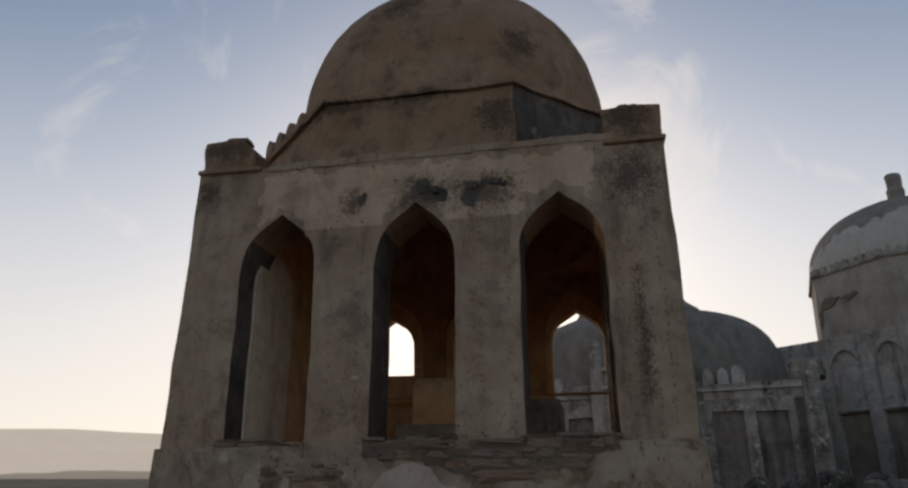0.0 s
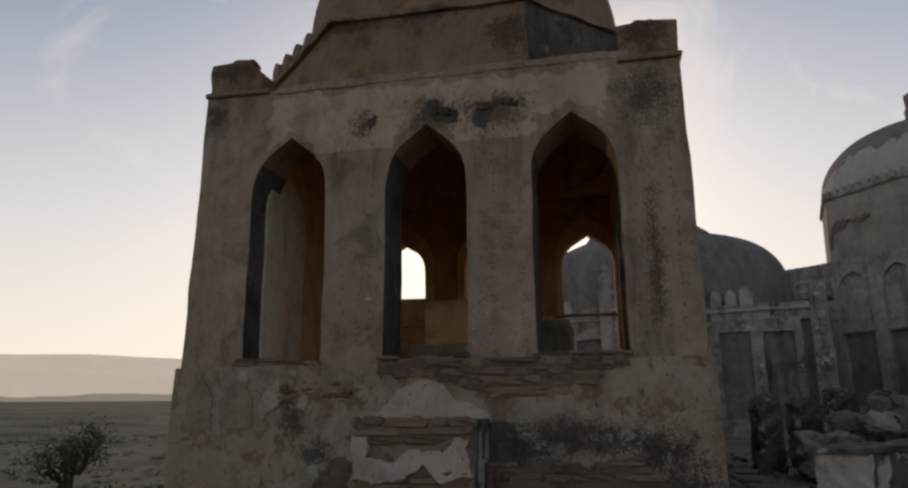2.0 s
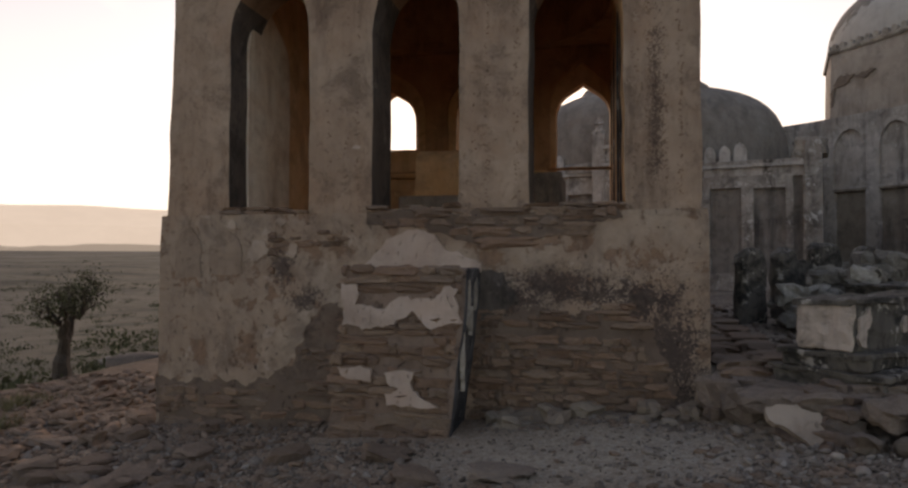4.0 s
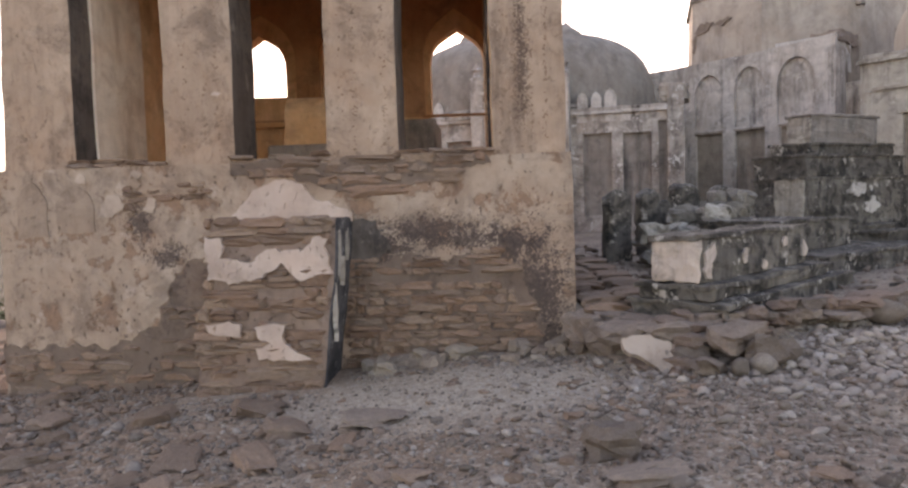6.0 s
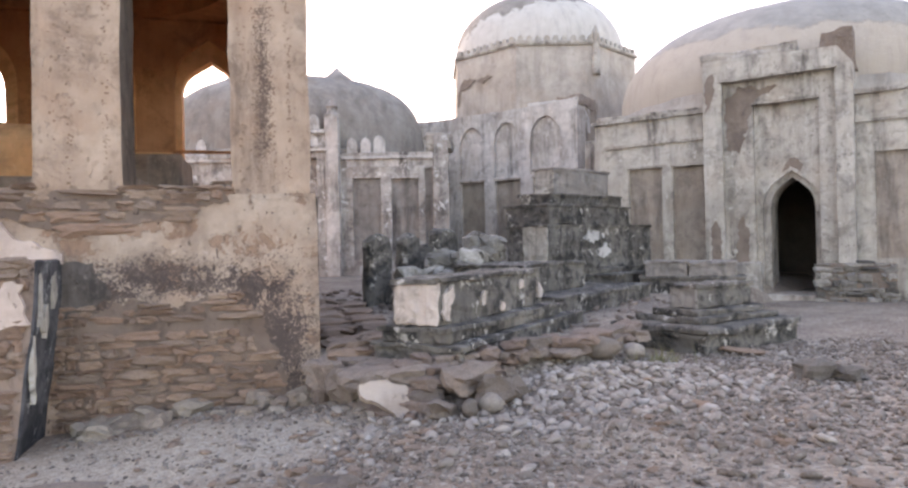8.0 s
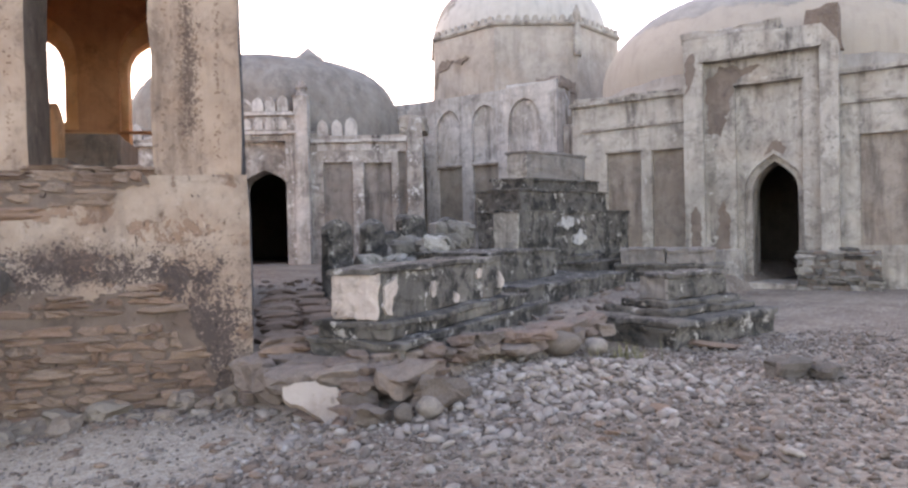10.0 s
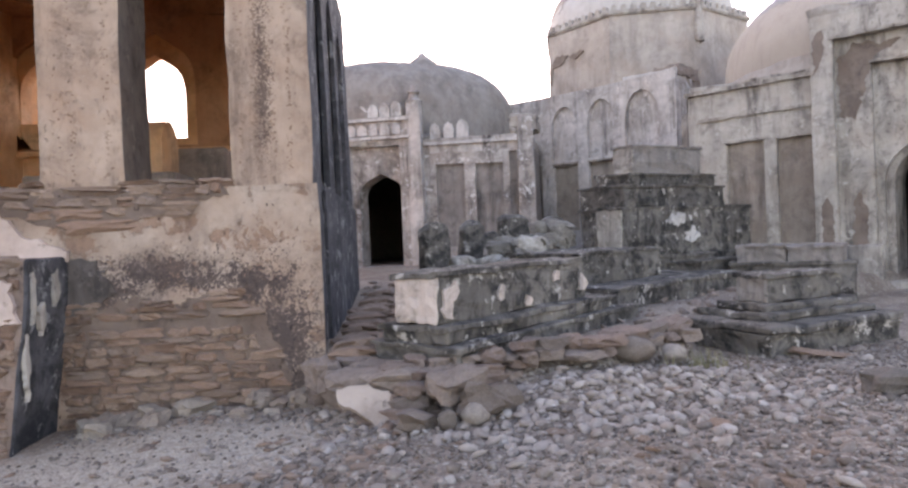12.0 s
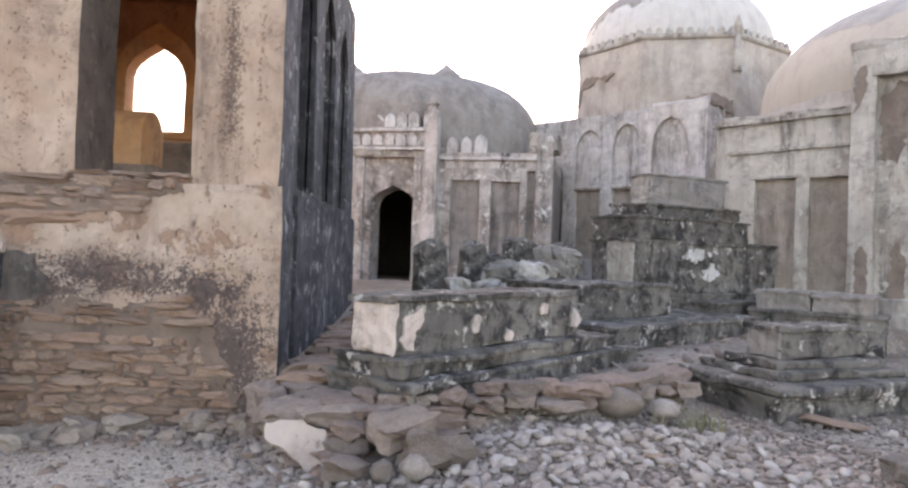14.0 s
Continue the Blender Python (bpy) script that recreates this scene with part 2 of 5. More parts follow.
red_slab = stone("red_slab", [(0.24, 0.16, 0.124), (0.2, 0.145, 0.118), (0.29, 0.222, 0.18), (0.15, 0.115, 0.097), (0.235, 0.18, 0.147)], (0.08, 0.06, 0.05))
core_mortar = plaster("core_mortar", (0.15, 0.104, 0.08), (0.24, 0.175, 0.138), (0.05, 0.036, 0.03), 0.5, 0.1, 0.9)
mortar = plaster("mortar", (0.22, 0.148, 0.115), (0.31, 0.225, 0.18), (0.07, 0.05, 0.04), 0.5, 0.1, 0.9)
brown_slab = stone("brown_slab", [(0.24, 0.155, 0.11), (0.32, 0.225, 0.168), (0.17, 0.115, 0.085), (0.28, 0.18, 0.125), (0.22, 0.16, 0.125)], (0.11, 0.076, 0.058))
rubble_stone = stone("rubble_stone", [(0.2, 0.146, 0.115), (0.28, 0.212, 0.17), (0.14, 0.107, 0.088), (0.235, 0.168, 0.13)], (0.1, 0.078, 0.066))
cobble_stone = stone("cobble_stone", [(0.085, 0.066, 0.055), (0.2, 0.16, 0.133), (0.14, 0.1, 0.077), (0.4, 0.345, 0.3), (0.16, 0.125, 0.103), (0.27, 0.222, 0.188), (0.12, 0.095, 0.08)], (0.09, 0.07, 0.058), 0.3)

grey_panel = plaster("grey_panel", (0.25, 0.215, 0.19), (0.34, 0.3, 0.27), (0.07, 0.06, 0.055), 0.5, 0.95, 0.3, size=2.2)
mould_stone = stone("mould_stone", [(0.13, 0.114, 0.097), (0.27, 0.24, 0.208), (0.08, 0.07, 0.062), (0.5, 0.455, 0.405), (0.17, 0.15, 0.128)], (0.05, 0.045, 0.04))
dark_stone = stone("dark_stone", [(0.11, 0.092, 0.08), (0.15, 0.122, 0.104)], (0.06, 0.05, 0.043), 0.4)

def two_coat_dome(name, low, streak, pale, high, high_light, level, slope, spread):
    """Old plaster with the upper coat gone or left along a ragged line."""
    m = Mat(name)
    lo = m.mix(m.ramp(m.noise(1.0, 6, 0.65, m.scaled(4, 4, 0.5)), 0.5, 0.75, 0, 0.5), low, streak)
    lo = m.mix(m.ramp(m.noise(2.5, 7), 0.4, 0.7, 0, 0.5), lo, pale)
    hi = m.mix(m.ramp(m.noise(2.0, 7, 0.7), 0.35, 0.65), high, high_light)
    hi = m.mix(m.ramp(m.noise(6.0, 8, 0.75), 0.55, 0.7, 0, 0.5), hi, [c * 0.6 for c in high])
    edge = m.math("ADD", m.axis(2), m.math("MULTIPLY", m.noise(0.9, 8, 0.65), spread))
    edge = m.math("SUBTRACT", edge, m.math("MULTIPLY", m.axis(0), slope))
    coat = m.ramp(edge, level, level + 0.07)
    h = m.math("ADD", m.noise(12, 8, 0.7), m.math("MULTIPLY", coat, 1.2))
    return m.done(m.mix(coat, lo, hi), h, 0.6, 0.03)


whitewash_dome = two_coat_dome("whitewash_dome", (0.5, 0.455, 0.41), (0.2, 0.175, 0.155), (0.6, 0.56, 0.52), (0.2, 0.175, 0.15), (0.3, 0.265, 0.235), 10.8, 0.22, 2.4)
grey_coat_dome = two_coat_dome("grey_coat_dome", (0.4, 0.335, 0.275), (0.25, 0.205, 0.17), (0.45, 0.385, 0.325), (0.27, 0.245, 0.22), (0.36, 0.325, 0.29), 7.2, -0.05, 1.2)
# rooms of the rear tombs: their shade is put into this dark colour
shaded_inside = plaster("shaded_inside", (0.1, 0.085, 0.07), (0.13, 0.11, 0.09), (0.05, 0.045, 0.04), 0.4, 0.3, 0.2)


def ground_mat():
    m = Mat("stony_ground", 0.95)
    x = m.axis(0)
    col = m.mix(m.ramp(m.noise(0.35, 5), 0.35, 0.65), (0.26, 0.172, 0.118), (0.33, 0.24, 0.178))
    col = m.mix(m.ramp(x, 5.5, 9.0, 0, 0.75), col, m.mix(m.ramp(m.noise(1.7, 5), 0.35, 0.65), (0.19, 0.155, 0.13), (0.27, 0.228, 0.195)))
    pale = m.ramp(m.noise(0.8, 6, 0.6), 0.48, 0.6)
    col = m.mix(m.math("MULTIPLY", pale, 0.5), col, (0.42, 0.345, 0.275))
    dx = m.math("DIVIDE", m.math("SUBTRACT", x, 5.6), 2.3)
    dy = m.math("DIVIDE", m.math("ADD", m.axis(1), 1.75), 1.35)
    dust = m.math("ADD", m.math("ADD", m.math("MULTIPLY", dx, dx), m.math("MULTIPLY", dy, dy)), m.math("MULTIPLY", m.noise(1.6, 8, 0.7), 1.6))
    col = m.mix(m.ramp(dust, 1.9, 1.0, 0, 0.75), col, (0.52, 0.44, 0.355))
    grit = m.cells(26)
    tone = m.n.new("ShaderNodeTexVoronoi")
    tone.inputs["Scale"].default_value = 26
    m.l.new(m.tc, tone.inputs["Vector"])
    hsv = m.n.new("ShaderNodeSeparateColor")
    m.l.new(tone.outputs["Color"], hsv.inputs[0])
    col = m.mix(m.ramp(hsv.outputs[0], 0.2, 1.0, 0, 0.5), col, (0.13, 0.095, 0.072))
    col = m.mix(m.ramp(hsv.outputs[1], 0.75, 1.0, 0, 0.6), col, (0.47, 0.42, 0.36))
    far = m.mix(m.ramp(m.noise(0.05, 8, 0.65), 0.4, 0.62), (0.19, 0.15, 0.105), (0.065, 0.06, 0.04))
    far = m.mix(m.ramp(m.noise(0.4, 6, 0.7), 0.48, 0.62, 0, 0.6), far, (0.07, 0.066, 0.042))
    far = m.mix(m.ramp(m.noise(0.011, 5, 0.6), 0.45, 0.6, 0, 0.7), far, (0.24, 0.2, 0.155))
    col = m.mix(m.ramp(x, -0.3, -2.2, 0, 0.8), col, m.mix(m.ramp(m.noise(2.2, 7, 0.7), 0.38, 0.62), (0.2, 0.125, 0.085), (0.11, 0.078, 0.055)))
    col = m.mix(m.ramp(x, -6.0, -11.0), col, far)
    h = m.math("ADD", m.math("MULTIPLY", m.ramp(grit, 0.0, 0.6, 1, 0), 0.8), m.noise(9, 8, 0.7))
    return m.done(col, h, 0.8, 0.03)


ground_material = ground_mat()


def leaf_mat(name, a, b):
    m = Mat(name)
    isle = m.n.new("ShaderNodeNewGeometry").outputs["Random Per Island"]
    return m.done(m.mix(isle, a, b))


scrub_leaf = leaf_mat("scrub_leaf", (0.06, 0.065, 0.032), (0.13, 0.125, 0.065))
bark = plaster("bark", (0.09, 0.07, 0.055), (0.14, 0.11, 0.085), (0.04, 0.03, 0.025), 0.5, 0.8, 0.3)


def haze_glow_mat():
    m = Mat("haze_glow_hills", 1.0)
    # distance haze is put in as emission; the ridge is no light source
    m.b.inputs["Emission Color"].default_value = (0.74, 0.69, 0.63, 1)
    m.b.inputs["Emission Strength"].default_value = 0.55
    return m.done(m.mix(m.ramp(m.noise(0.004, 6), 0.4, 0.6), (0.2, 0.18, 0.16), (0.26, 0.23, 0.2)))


hill_material = haze_glow_mat()
foothill_material = Mat("haze_glow_foothills", 1.0)
# the same haze glow, fainter for the nearer foothills
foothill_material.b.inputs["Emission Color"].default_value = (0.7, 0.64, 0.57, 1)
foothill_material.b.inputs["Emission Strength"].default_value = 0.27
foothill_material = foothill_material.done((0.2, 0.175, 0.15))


# ---- mesh helpers ----
def part(name, bm, material, parent=None, label="", smooth=False, m=None):
    me = bpy.data.meshes.new(name)
    bm.normal_update()
    bm.to_mesh(me)
    bm.free()
    for one in material if isinstance(material, (list, tuple)) else (material,):
        me.materials.append(one)
    if smooth:
        for p in me.polygons:
            p.use_smooth = True
    ob = new(name, me)
    if parent:
        ob.parent = parent
    if m is not None:
        ob.matrix_basis = m
    if label:
        ob["label"] = label
    return ob


def base(name, m, label, category, group="", kind=""):
    ob = new(name)
    ob.empty_display_size = 0.2
    ob.matrix_basis = m
    return tagged(ob, label, category, group, kind)


def add_box(bm, x0, x1, y0, y1, z0, z1, bevel=0.0, wob=0.0, cut=0, seed=0):
    """A box, worn: cut along its edges and jittered by wob metres."""
    old = set(bm.verts)
    vs = bmesh.ops.create_cube(bm, size=1.0)["verts"]
    bmesh.ops.transform(bm, matrix=Matrix.LocRotScale(((x0 + x1) / 2, (y0 + y1) / 2, (z0 + z1) / 2), None, (x1 - x0, y1 - y0, z1 - z0)), verts=vs)
    if bevel:
        bmesh.ops.bevel(bm, geom=list({e for v in vs for e in v.link_edges}), offset=bevel, segments=1, affect="EDGES")
        vs = [v for v in bm.verts if v not in old]
    if cut:
        bmesh.ops.subdivide_edges(bm, edges=list({e for v in vs for e in v.link_edges}), cuts=cut, use_grid_fill=True)
        vs = [v for v in bm.verts if v not in old]
    if wob:
        for v in vs:
            d = noise.noise_vector(v.co * 2.3 + Vector((seed, 0, 0))) + 0.6 * noise.noise_vector(v.co * 7.1 + Vector((0, seed, 3)))
            v.co += d * wob
    return vs


def arch(cx, w, z0, zs, za, n=7):
    """Outline of a pointed arched opening."""
    h, k = w / 2, za - zs
    p = [Vector((h, zs)), Vector((h, zs + 0.62 * k)), Vector((h * 0.5, za - 0.26 * k)), Vector((0, za))]
    side = []
    for j in range(n + 1):
        t = j / n
        side.append(p[0] * (1 - t) ** 3 + p[1] * 3 * t * (1 - t) ** 2 + p[2] * 3 * t * t * (1 - t) + p[3] * t ** 3)
    right = [(cx + q.x, q.y) for q in side]
    left = [(cx - q.x, q.y) for q in reversed(side[:-1])]
    return [(cx + h, z0)] + right + left + [(cx - h, z0)]


def round_arch(cx, w, z0, zs, za, n=8):
    h = w / 2
    top = [(cx + h * math.cos(a), zs + (za - zs) * math.sin(a)) for a in (math.pi * j / n for j in range(n + 1))]
    return [(cx + h, z0)] + top + [(cx - h, z0)]


def rect(s0, s1, z0, z1):
    return [(s0, z0), (s1, z0), (s1, z1), (s0, z1)]


def sheet(bm, outline, holes, y0, y1, batter=0.0, wear=0.0):
    """An upright slab from y0 to y1 in the x-z plane, with openings through it; batter leans its front back with height."""
    loops, edges = [], []
    for loop in [outline] + list(holes):
        pts = []
        for (a, b), (c, d) in zip(loop, loop[1:] + loop[:1]):
            n = max(1, int(math.hypot(c - a, d - b) / 0.35)) if wear else 1
            for j in range(n):
                t = j / n
                x, z = a + (c - a) * t, b + (d - b) * t
                if wear:
                    q = noise.noise_vector(Vector((x * 1.9, y0, z * 1.9))) * wear
                    x, z = x + q.x, z + q.z
                pts.append(bm.verts.new((x, y0, z)))
        loops.append(pts)
        edges += [bm.edges.new((pts[j], pts[(j + 1) % len(pts)])) for j in range(len(pts))]
    r = bmesh.ops.triangle_fill(bm, edges=edges, use_beauty=True, use_dissolve=False)
    faces = [f for f in r["geom"] if isinstance(f, bmesh.types.BMFace)]
    ext = bmesh.ops.extrude_face_region(bm, geom=faces)
    back = [v for v in ext["geom"] if isinstance(v, bmesh.types.BMVert)]
    for v in back:
        v.co.y = y1
    if batter:
        for v in [q for l in loops for q in l]:
            v.co.y += batter * v.co.z
    bmesh.ops.recalc_face_normals(bm, faces=bm.faces[:])


def lathe(bm, profile, n, cx=0, cy=0, turn=0.0, wob=0.0, cap=True):
    """Rings of (radius, z) joined up."""
    rings = []
    for r, z in profile:
        ring = []
        for k in range(n):
            a = turn + 2 * math.pi * k / n
            p = Vector((cx + r * math.cos(a), cy + r * math.sin(a), z))
            if wob:
                p += noise.noise_vector(p * 0.8) * wob + noise.noise_vector(p * 2.7) * wob * 0.4
            ring.append(bm.verts.new(p))
        rings.append(ring)
    for a, b in zip(rings, rings[1:]):
        for k in range(n):
            bm.faces.new((a[k], a[(k + 1) % n], b[(k + 1) % n], b[k]))
    if cap:
        bm.faces.new(rings[-1])


def dome_profile(r, z0, h, bulge=0.06, p=2.0, n=14, tip=0.0):
    """A dome that swells a little above its foot."""
    out = []
    for k in range(n + 1):
        t = k / n * math.pi / 2
        rr = r * max(math.cos(t), 0.0) ** (2 / p) * (1 + bulge * math.sin(2 * t))
        out.append((max(rr, 0.02), z0 + h * math.sin(t) ** (2 / p) + tip * (k / n) ** 6))
    return out


# ---- ground ----
EDGE = [(7.0, -0.25), (7.75, -1.55), (9.0, -1.3), (10.1, -1.0), (11.2, -0.3), (11.75, 1.0), (13.0, 2.2), (15.0, 3.6), (30.0, 13.0)]


def lerp_table(x, table):
    for (a, u), (b, v) in zip(table, table[1:]):
        if x <= b:
            t = min(max((x - a) / (b - a), 0), 1)
            t = t * t * (3 - 2 * t)
            return u + (v - u) * t
    return table[-1][1]


def terrace(x, y):
    """1 on the raised burial terrace beside the tomb, 0 on the gravel before it."""
    if x < 6.5:
        return 1.0 if y > 1.0 else 0.0
    for (a, u), (b, v) in zip(EDGE, EDGE[1:]):
        if x <= b:
            line = u + (v - u) * (x - a) / (b - a)
            return min(max((y - line) / 0.3 + 0.2, 0), 1)
    return 1.0


def ground_z(x, y, rough=True):
    low = lerp_table(x, [(-400, -5.0), (-40, -4.2), (-14, -3.2), (-9, -2.3), (-5.5, -1.35), (-2.5, -1.08), (1, -0.95), (4, -0.74), (6.2, -0.56), (8.2, -0.4), (10, -0.32), (12.5, -0.32), (20, -0.2), (60, -1.0), (400, -5.0)])
    high = lerp_table(y, [(-2, -0.06), (3, 0.0), (8, 0.18), (13, 0.34), (30, 0.2), (60, -3.0), (400, -5.0)])
    k = terrace(x, y) if x > 3 else 0.0
    z = low + (max(high, low) - low) * k
    z += 0.17 * math.exp(-((x - 10.1) / 1.1) ** 2 - ((y + 1.45) / 0.5) ** 2) * (1 - k)
    if y < -14:
        z -= min((-14 - y) * 0.05, 3.0)
    if y > 30 and x < 3:
        z = min(z, -3.0)
    if rough:
        q = Vector((x, y, 0))
        z += 0.035 * noise.noise(q * 0.9) + 0.02 * noise.noise(q * 3.1)
        d = max(0.0, math.hypot(x - 5, y) - 25)
        if y > 0:
            z += 0.0165 * max(0.0, math.hypot(x, y) - 220)
        z += min(d * 0.02, 2.5) * noise.noise(q * 0.02)
    return z


def spaced(lo, hi, step, far, grow=1.28):
    out, s = [], step
    v = lo
    while v > -far:
        s *= grow
        v -= s
        out.insert(0, v)
    v = lo
    while v <= hi:
        out.append(v)
        v += step
    s = step
    while v < far:
        out.append(v)
        s *= grow
        v += s
    return out


def build_ground():
    xs, ys = spaced(-5, 17, 0.16, 4000), spaced(-9, 5, 0.16, 4000)
    verts = [(x, y, ground_z(x, y)) for y in ys for x in xs]
    n = len(xs)
    faces = [(j * n + i, j * n + i + 1, (j + 1) * n + i + 1, (j + 1) * n + i) for j in range(len(ys) - 1) for i in range(n - 1)]
    me = bpy.data.meshes.new("ground")
    me.from_pydata(verts, [], faces)
    me.materials.append(ground_material)
    for p in me.polygons:
        p.use_smooth = True
    return tagged(new("ground", me), "stony gravel ground sloping to a dry scrub plain", "ground", kind="structure")


build_ground()


def build_hills():
    bm = bmesh.new()
    prev = None
    for k in range(141):
        a = radians(-75 + 150 * k / 140)
        x, y = -math.sin(a) * 3600, math.cos(a) * 3600
        h = 246 + 26 * noise.noise(Vector((a * 3.1, 0, 0))) + 10 * noise.noise(Vector((a * 11, 2, 0))) + 3 * noise.noise(Vector((a * 40, 5, 0)))
        row = [bm.verts.new((x, y, -30)), bm.verts.new((x * 1.08, y * 1.08, h * 0.7)), bm.verts.new((x * 1.16, y * 1.16, h * 1.16))]
        if prev:
            for j in range(2):
                bm.faces.new((prev[j], row[j], row[j + 1], prev[j + 1]))
        prev = row
    tagged(part("backdrop_hills", bm, hill_material), "mountain ridge on the horizon, haze put in as a pale glow", "hills", kind="structure")


build_hills()


def build_foothills():
    bm = bmesh.new()
    prev = None
    for k in range(161):
        a = radians(-75 + 150 * k / 160)
        x, y = -math.sin(a) * 1900, math.cos(a) * 1900
        h = 44 + 15 * noise.noise(Vector((a * 6.1, 9, 0))) + 7 * noise.noise(Vector((a * 23, 4, 0)))
        row = [bm.verts.new((x, y, -20)), bm.verts.new((x * 1.02, y * 1.02, h - 3)), bm.verts.new((x * 1.06, y * 1.06, h))]
        if prev:
            for j in range(2):
                bm.faces.new((prev[j], row[j], row[j + 1], prev[j + 1]))
        prev = row
    tagged(part("backdrop_foothills", bm, foothill_material), "low foothills before the mountains, haze put in as a faint glow", "hills", kind="structure")


build_foothills()

# ---- the domed tomb with three arches ----
ARCHES = [1.5, 3.52, 5.55]


def paint(ob, rule):
    for p in ob.data.polygons:
        p.material_index = rule(p.normal, p.center)
    return ob


tomb = base("domed_tomb", pose(-0.07, 0, -0.03) @ Matrix.Diagonal((1.01, 1, 1.016, 1)), "weathered tan plaster tomb with three pointed arches and a dome", "tomb")
bm = bmesh.new()
sheet(bm, [(-0.03, -1.2), (7.06, -1.2), (7.02, 1.88), (7.0, 5.84), (5.0, 5.9), (3.0, 5.93), (0.1, 5.97), (0.0, 1.88)],
      [arch(c, 1.15, 1.93, 4.25, 5.17) for c in ARCHES], 0.0, 0.9, 0.015, 0.03)
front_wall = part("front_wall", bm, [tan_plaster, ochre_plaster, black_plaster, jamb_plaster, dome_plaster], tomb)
# by direction: jambs facing +x dark, soffits brown, jambs facing -x and inside ochre
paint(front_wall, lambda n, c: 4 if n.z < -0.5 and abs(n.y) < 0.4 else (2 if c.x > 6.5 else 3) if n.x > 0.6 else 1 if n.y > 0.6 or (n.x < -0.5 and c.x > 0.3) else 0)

bm = bmesh.new()
sheet(bm, [(-0.06, -1.2), (7.1, -1.2), (7.07, 1.87), (-0.02, 1.87)], [], -0.07, 0.03, 0.006, 0.02)
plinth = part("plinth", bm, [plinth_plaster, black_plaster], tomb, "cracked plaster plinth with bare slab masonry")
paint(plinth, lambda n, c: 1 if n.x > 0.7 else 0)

# side and rear walls
bm = bmesh.new()
sheet(bm, [(0.06, -1.2), (6.15, -1.2), (6.15, 5.9), (0.06, 5.9)], [arch(c, 1.1, 1.95, 4.2, 5.0) for c in (0.75, 2.7, 4.45)], 0.12, 0.9)
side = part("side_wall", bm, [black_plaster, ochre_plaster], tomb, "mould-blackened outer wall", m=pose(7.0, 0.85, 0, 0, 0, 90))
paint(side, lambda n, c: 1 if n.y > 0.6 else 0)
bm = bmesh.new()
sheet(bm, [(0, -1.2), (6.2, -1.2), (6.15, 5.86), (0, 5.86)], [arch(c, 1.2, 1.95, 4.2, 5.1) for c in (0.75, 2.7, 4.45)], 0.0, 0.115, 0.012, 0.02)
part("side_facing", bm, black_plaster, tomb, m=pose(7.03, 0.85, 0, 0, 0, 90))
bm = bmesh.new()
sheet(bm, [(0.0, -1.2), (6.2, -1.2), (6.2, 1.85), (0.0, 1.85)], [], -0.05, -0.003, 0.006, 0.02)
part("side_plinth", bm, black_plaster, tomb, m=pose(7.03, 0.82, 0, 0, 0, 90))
bm = bmesh.new()
sheet(bm, [(0, -1.6), (6.1, -1.6), (6.1, 5.9), (0, 5.9)], [], 0.0, 0.9)
side = part("side_wall", bm, [tan_plaster, ochre_plaster], tomb, m=pose(0.02, 7.0, 0, 0, 0, -90))
bm = bmesh.new()
sheet(bm, arch(5.8, 1.36, 1.9, 4.2, 4.95), [], 0.904, 0.94, 0, 0.02)
part("inner_panel", bm, lit_limewash, tomb, "pale limewashed arched panel on the inner wall, side light put into its colour", m=pose(0.02, 7.0, 0, 0, 0, -90))
bm = bmesh.new()
sheet(bm, [(0.7, -1.2), (6.3, -1.2), (6.3, 5.9), (0.7, 5.9)],
      [arch(1.47, 1.06, 3.64, 4.2, 4.9), arch(3.43, 1.08, 3.3, 4.2, 4.9), arch(5.55, 1.1, 2.0, 4.2, 4.9)], 6.0, 6.4, 0, 0.02)
back_wall = part("back_wall", bm, [tan_plaster, ochre_plaster, black_plaster], tomb)
paint(side, lambda n, c: 1 if n.y > 0.6 else 0)
paint(back_wall, lambda n, c: 2 if n.x > 0.7 and c.x > 6.8 else 1)
bm = bmesh.new()
sheet(bm, [(0.9, 3.1), (6.2, 3.1), (6.2, 5.6), (0.9, 5.6)], [arch(c, 1.5, 3.14, 4.3, 5.3) for c in (1.5, 3.46)] + [arch(5.52, 1.3, 3.14, 4.3, 5.3)], 5.84, 5.995, 0, 0.02)
part("inner_arcade", bm, dark_red, tomb, "red-brown plaster arches framing the rear windows")
bm = bmesh.new()
add_box(bm, 0.9, 4.85, 5.78, 5.99, 3.0, 3.1, 0.02, 0.015, 4, 2)
part("inner_ledge", bm, ochre_plaster, tomb)
bm = bmesh.new()
add_box(bm, 0.3, 6.7, 0.3, 6.7, 1.4, 1.88)
part("inner_floor", bm, bounce_floor, tomb)

# roof slab with a round eye under the dome
bm = bmesh.new()
ring_in, ring_out = [], []
for k in range(32):
    a = 2 * math.pi * (k + 0.5) / 32
    c, s = math.cos(a), math.sin(a)
    q = 3.2 / max(abs(c), abs(s))
    ring_in.append((3.5 + 2.55 * c, 3.5 + 2.55 * s))
    ring_out.append((3.5 + q * c, 3.5 + q * s))
lo = [[bm.verts.new((x, y, z)) for x, y in ring] for ring, z in ((ring_out, 5.62), (ring_in, 5.62), (ring_in, 6.06), (ring_out, 6.0))]
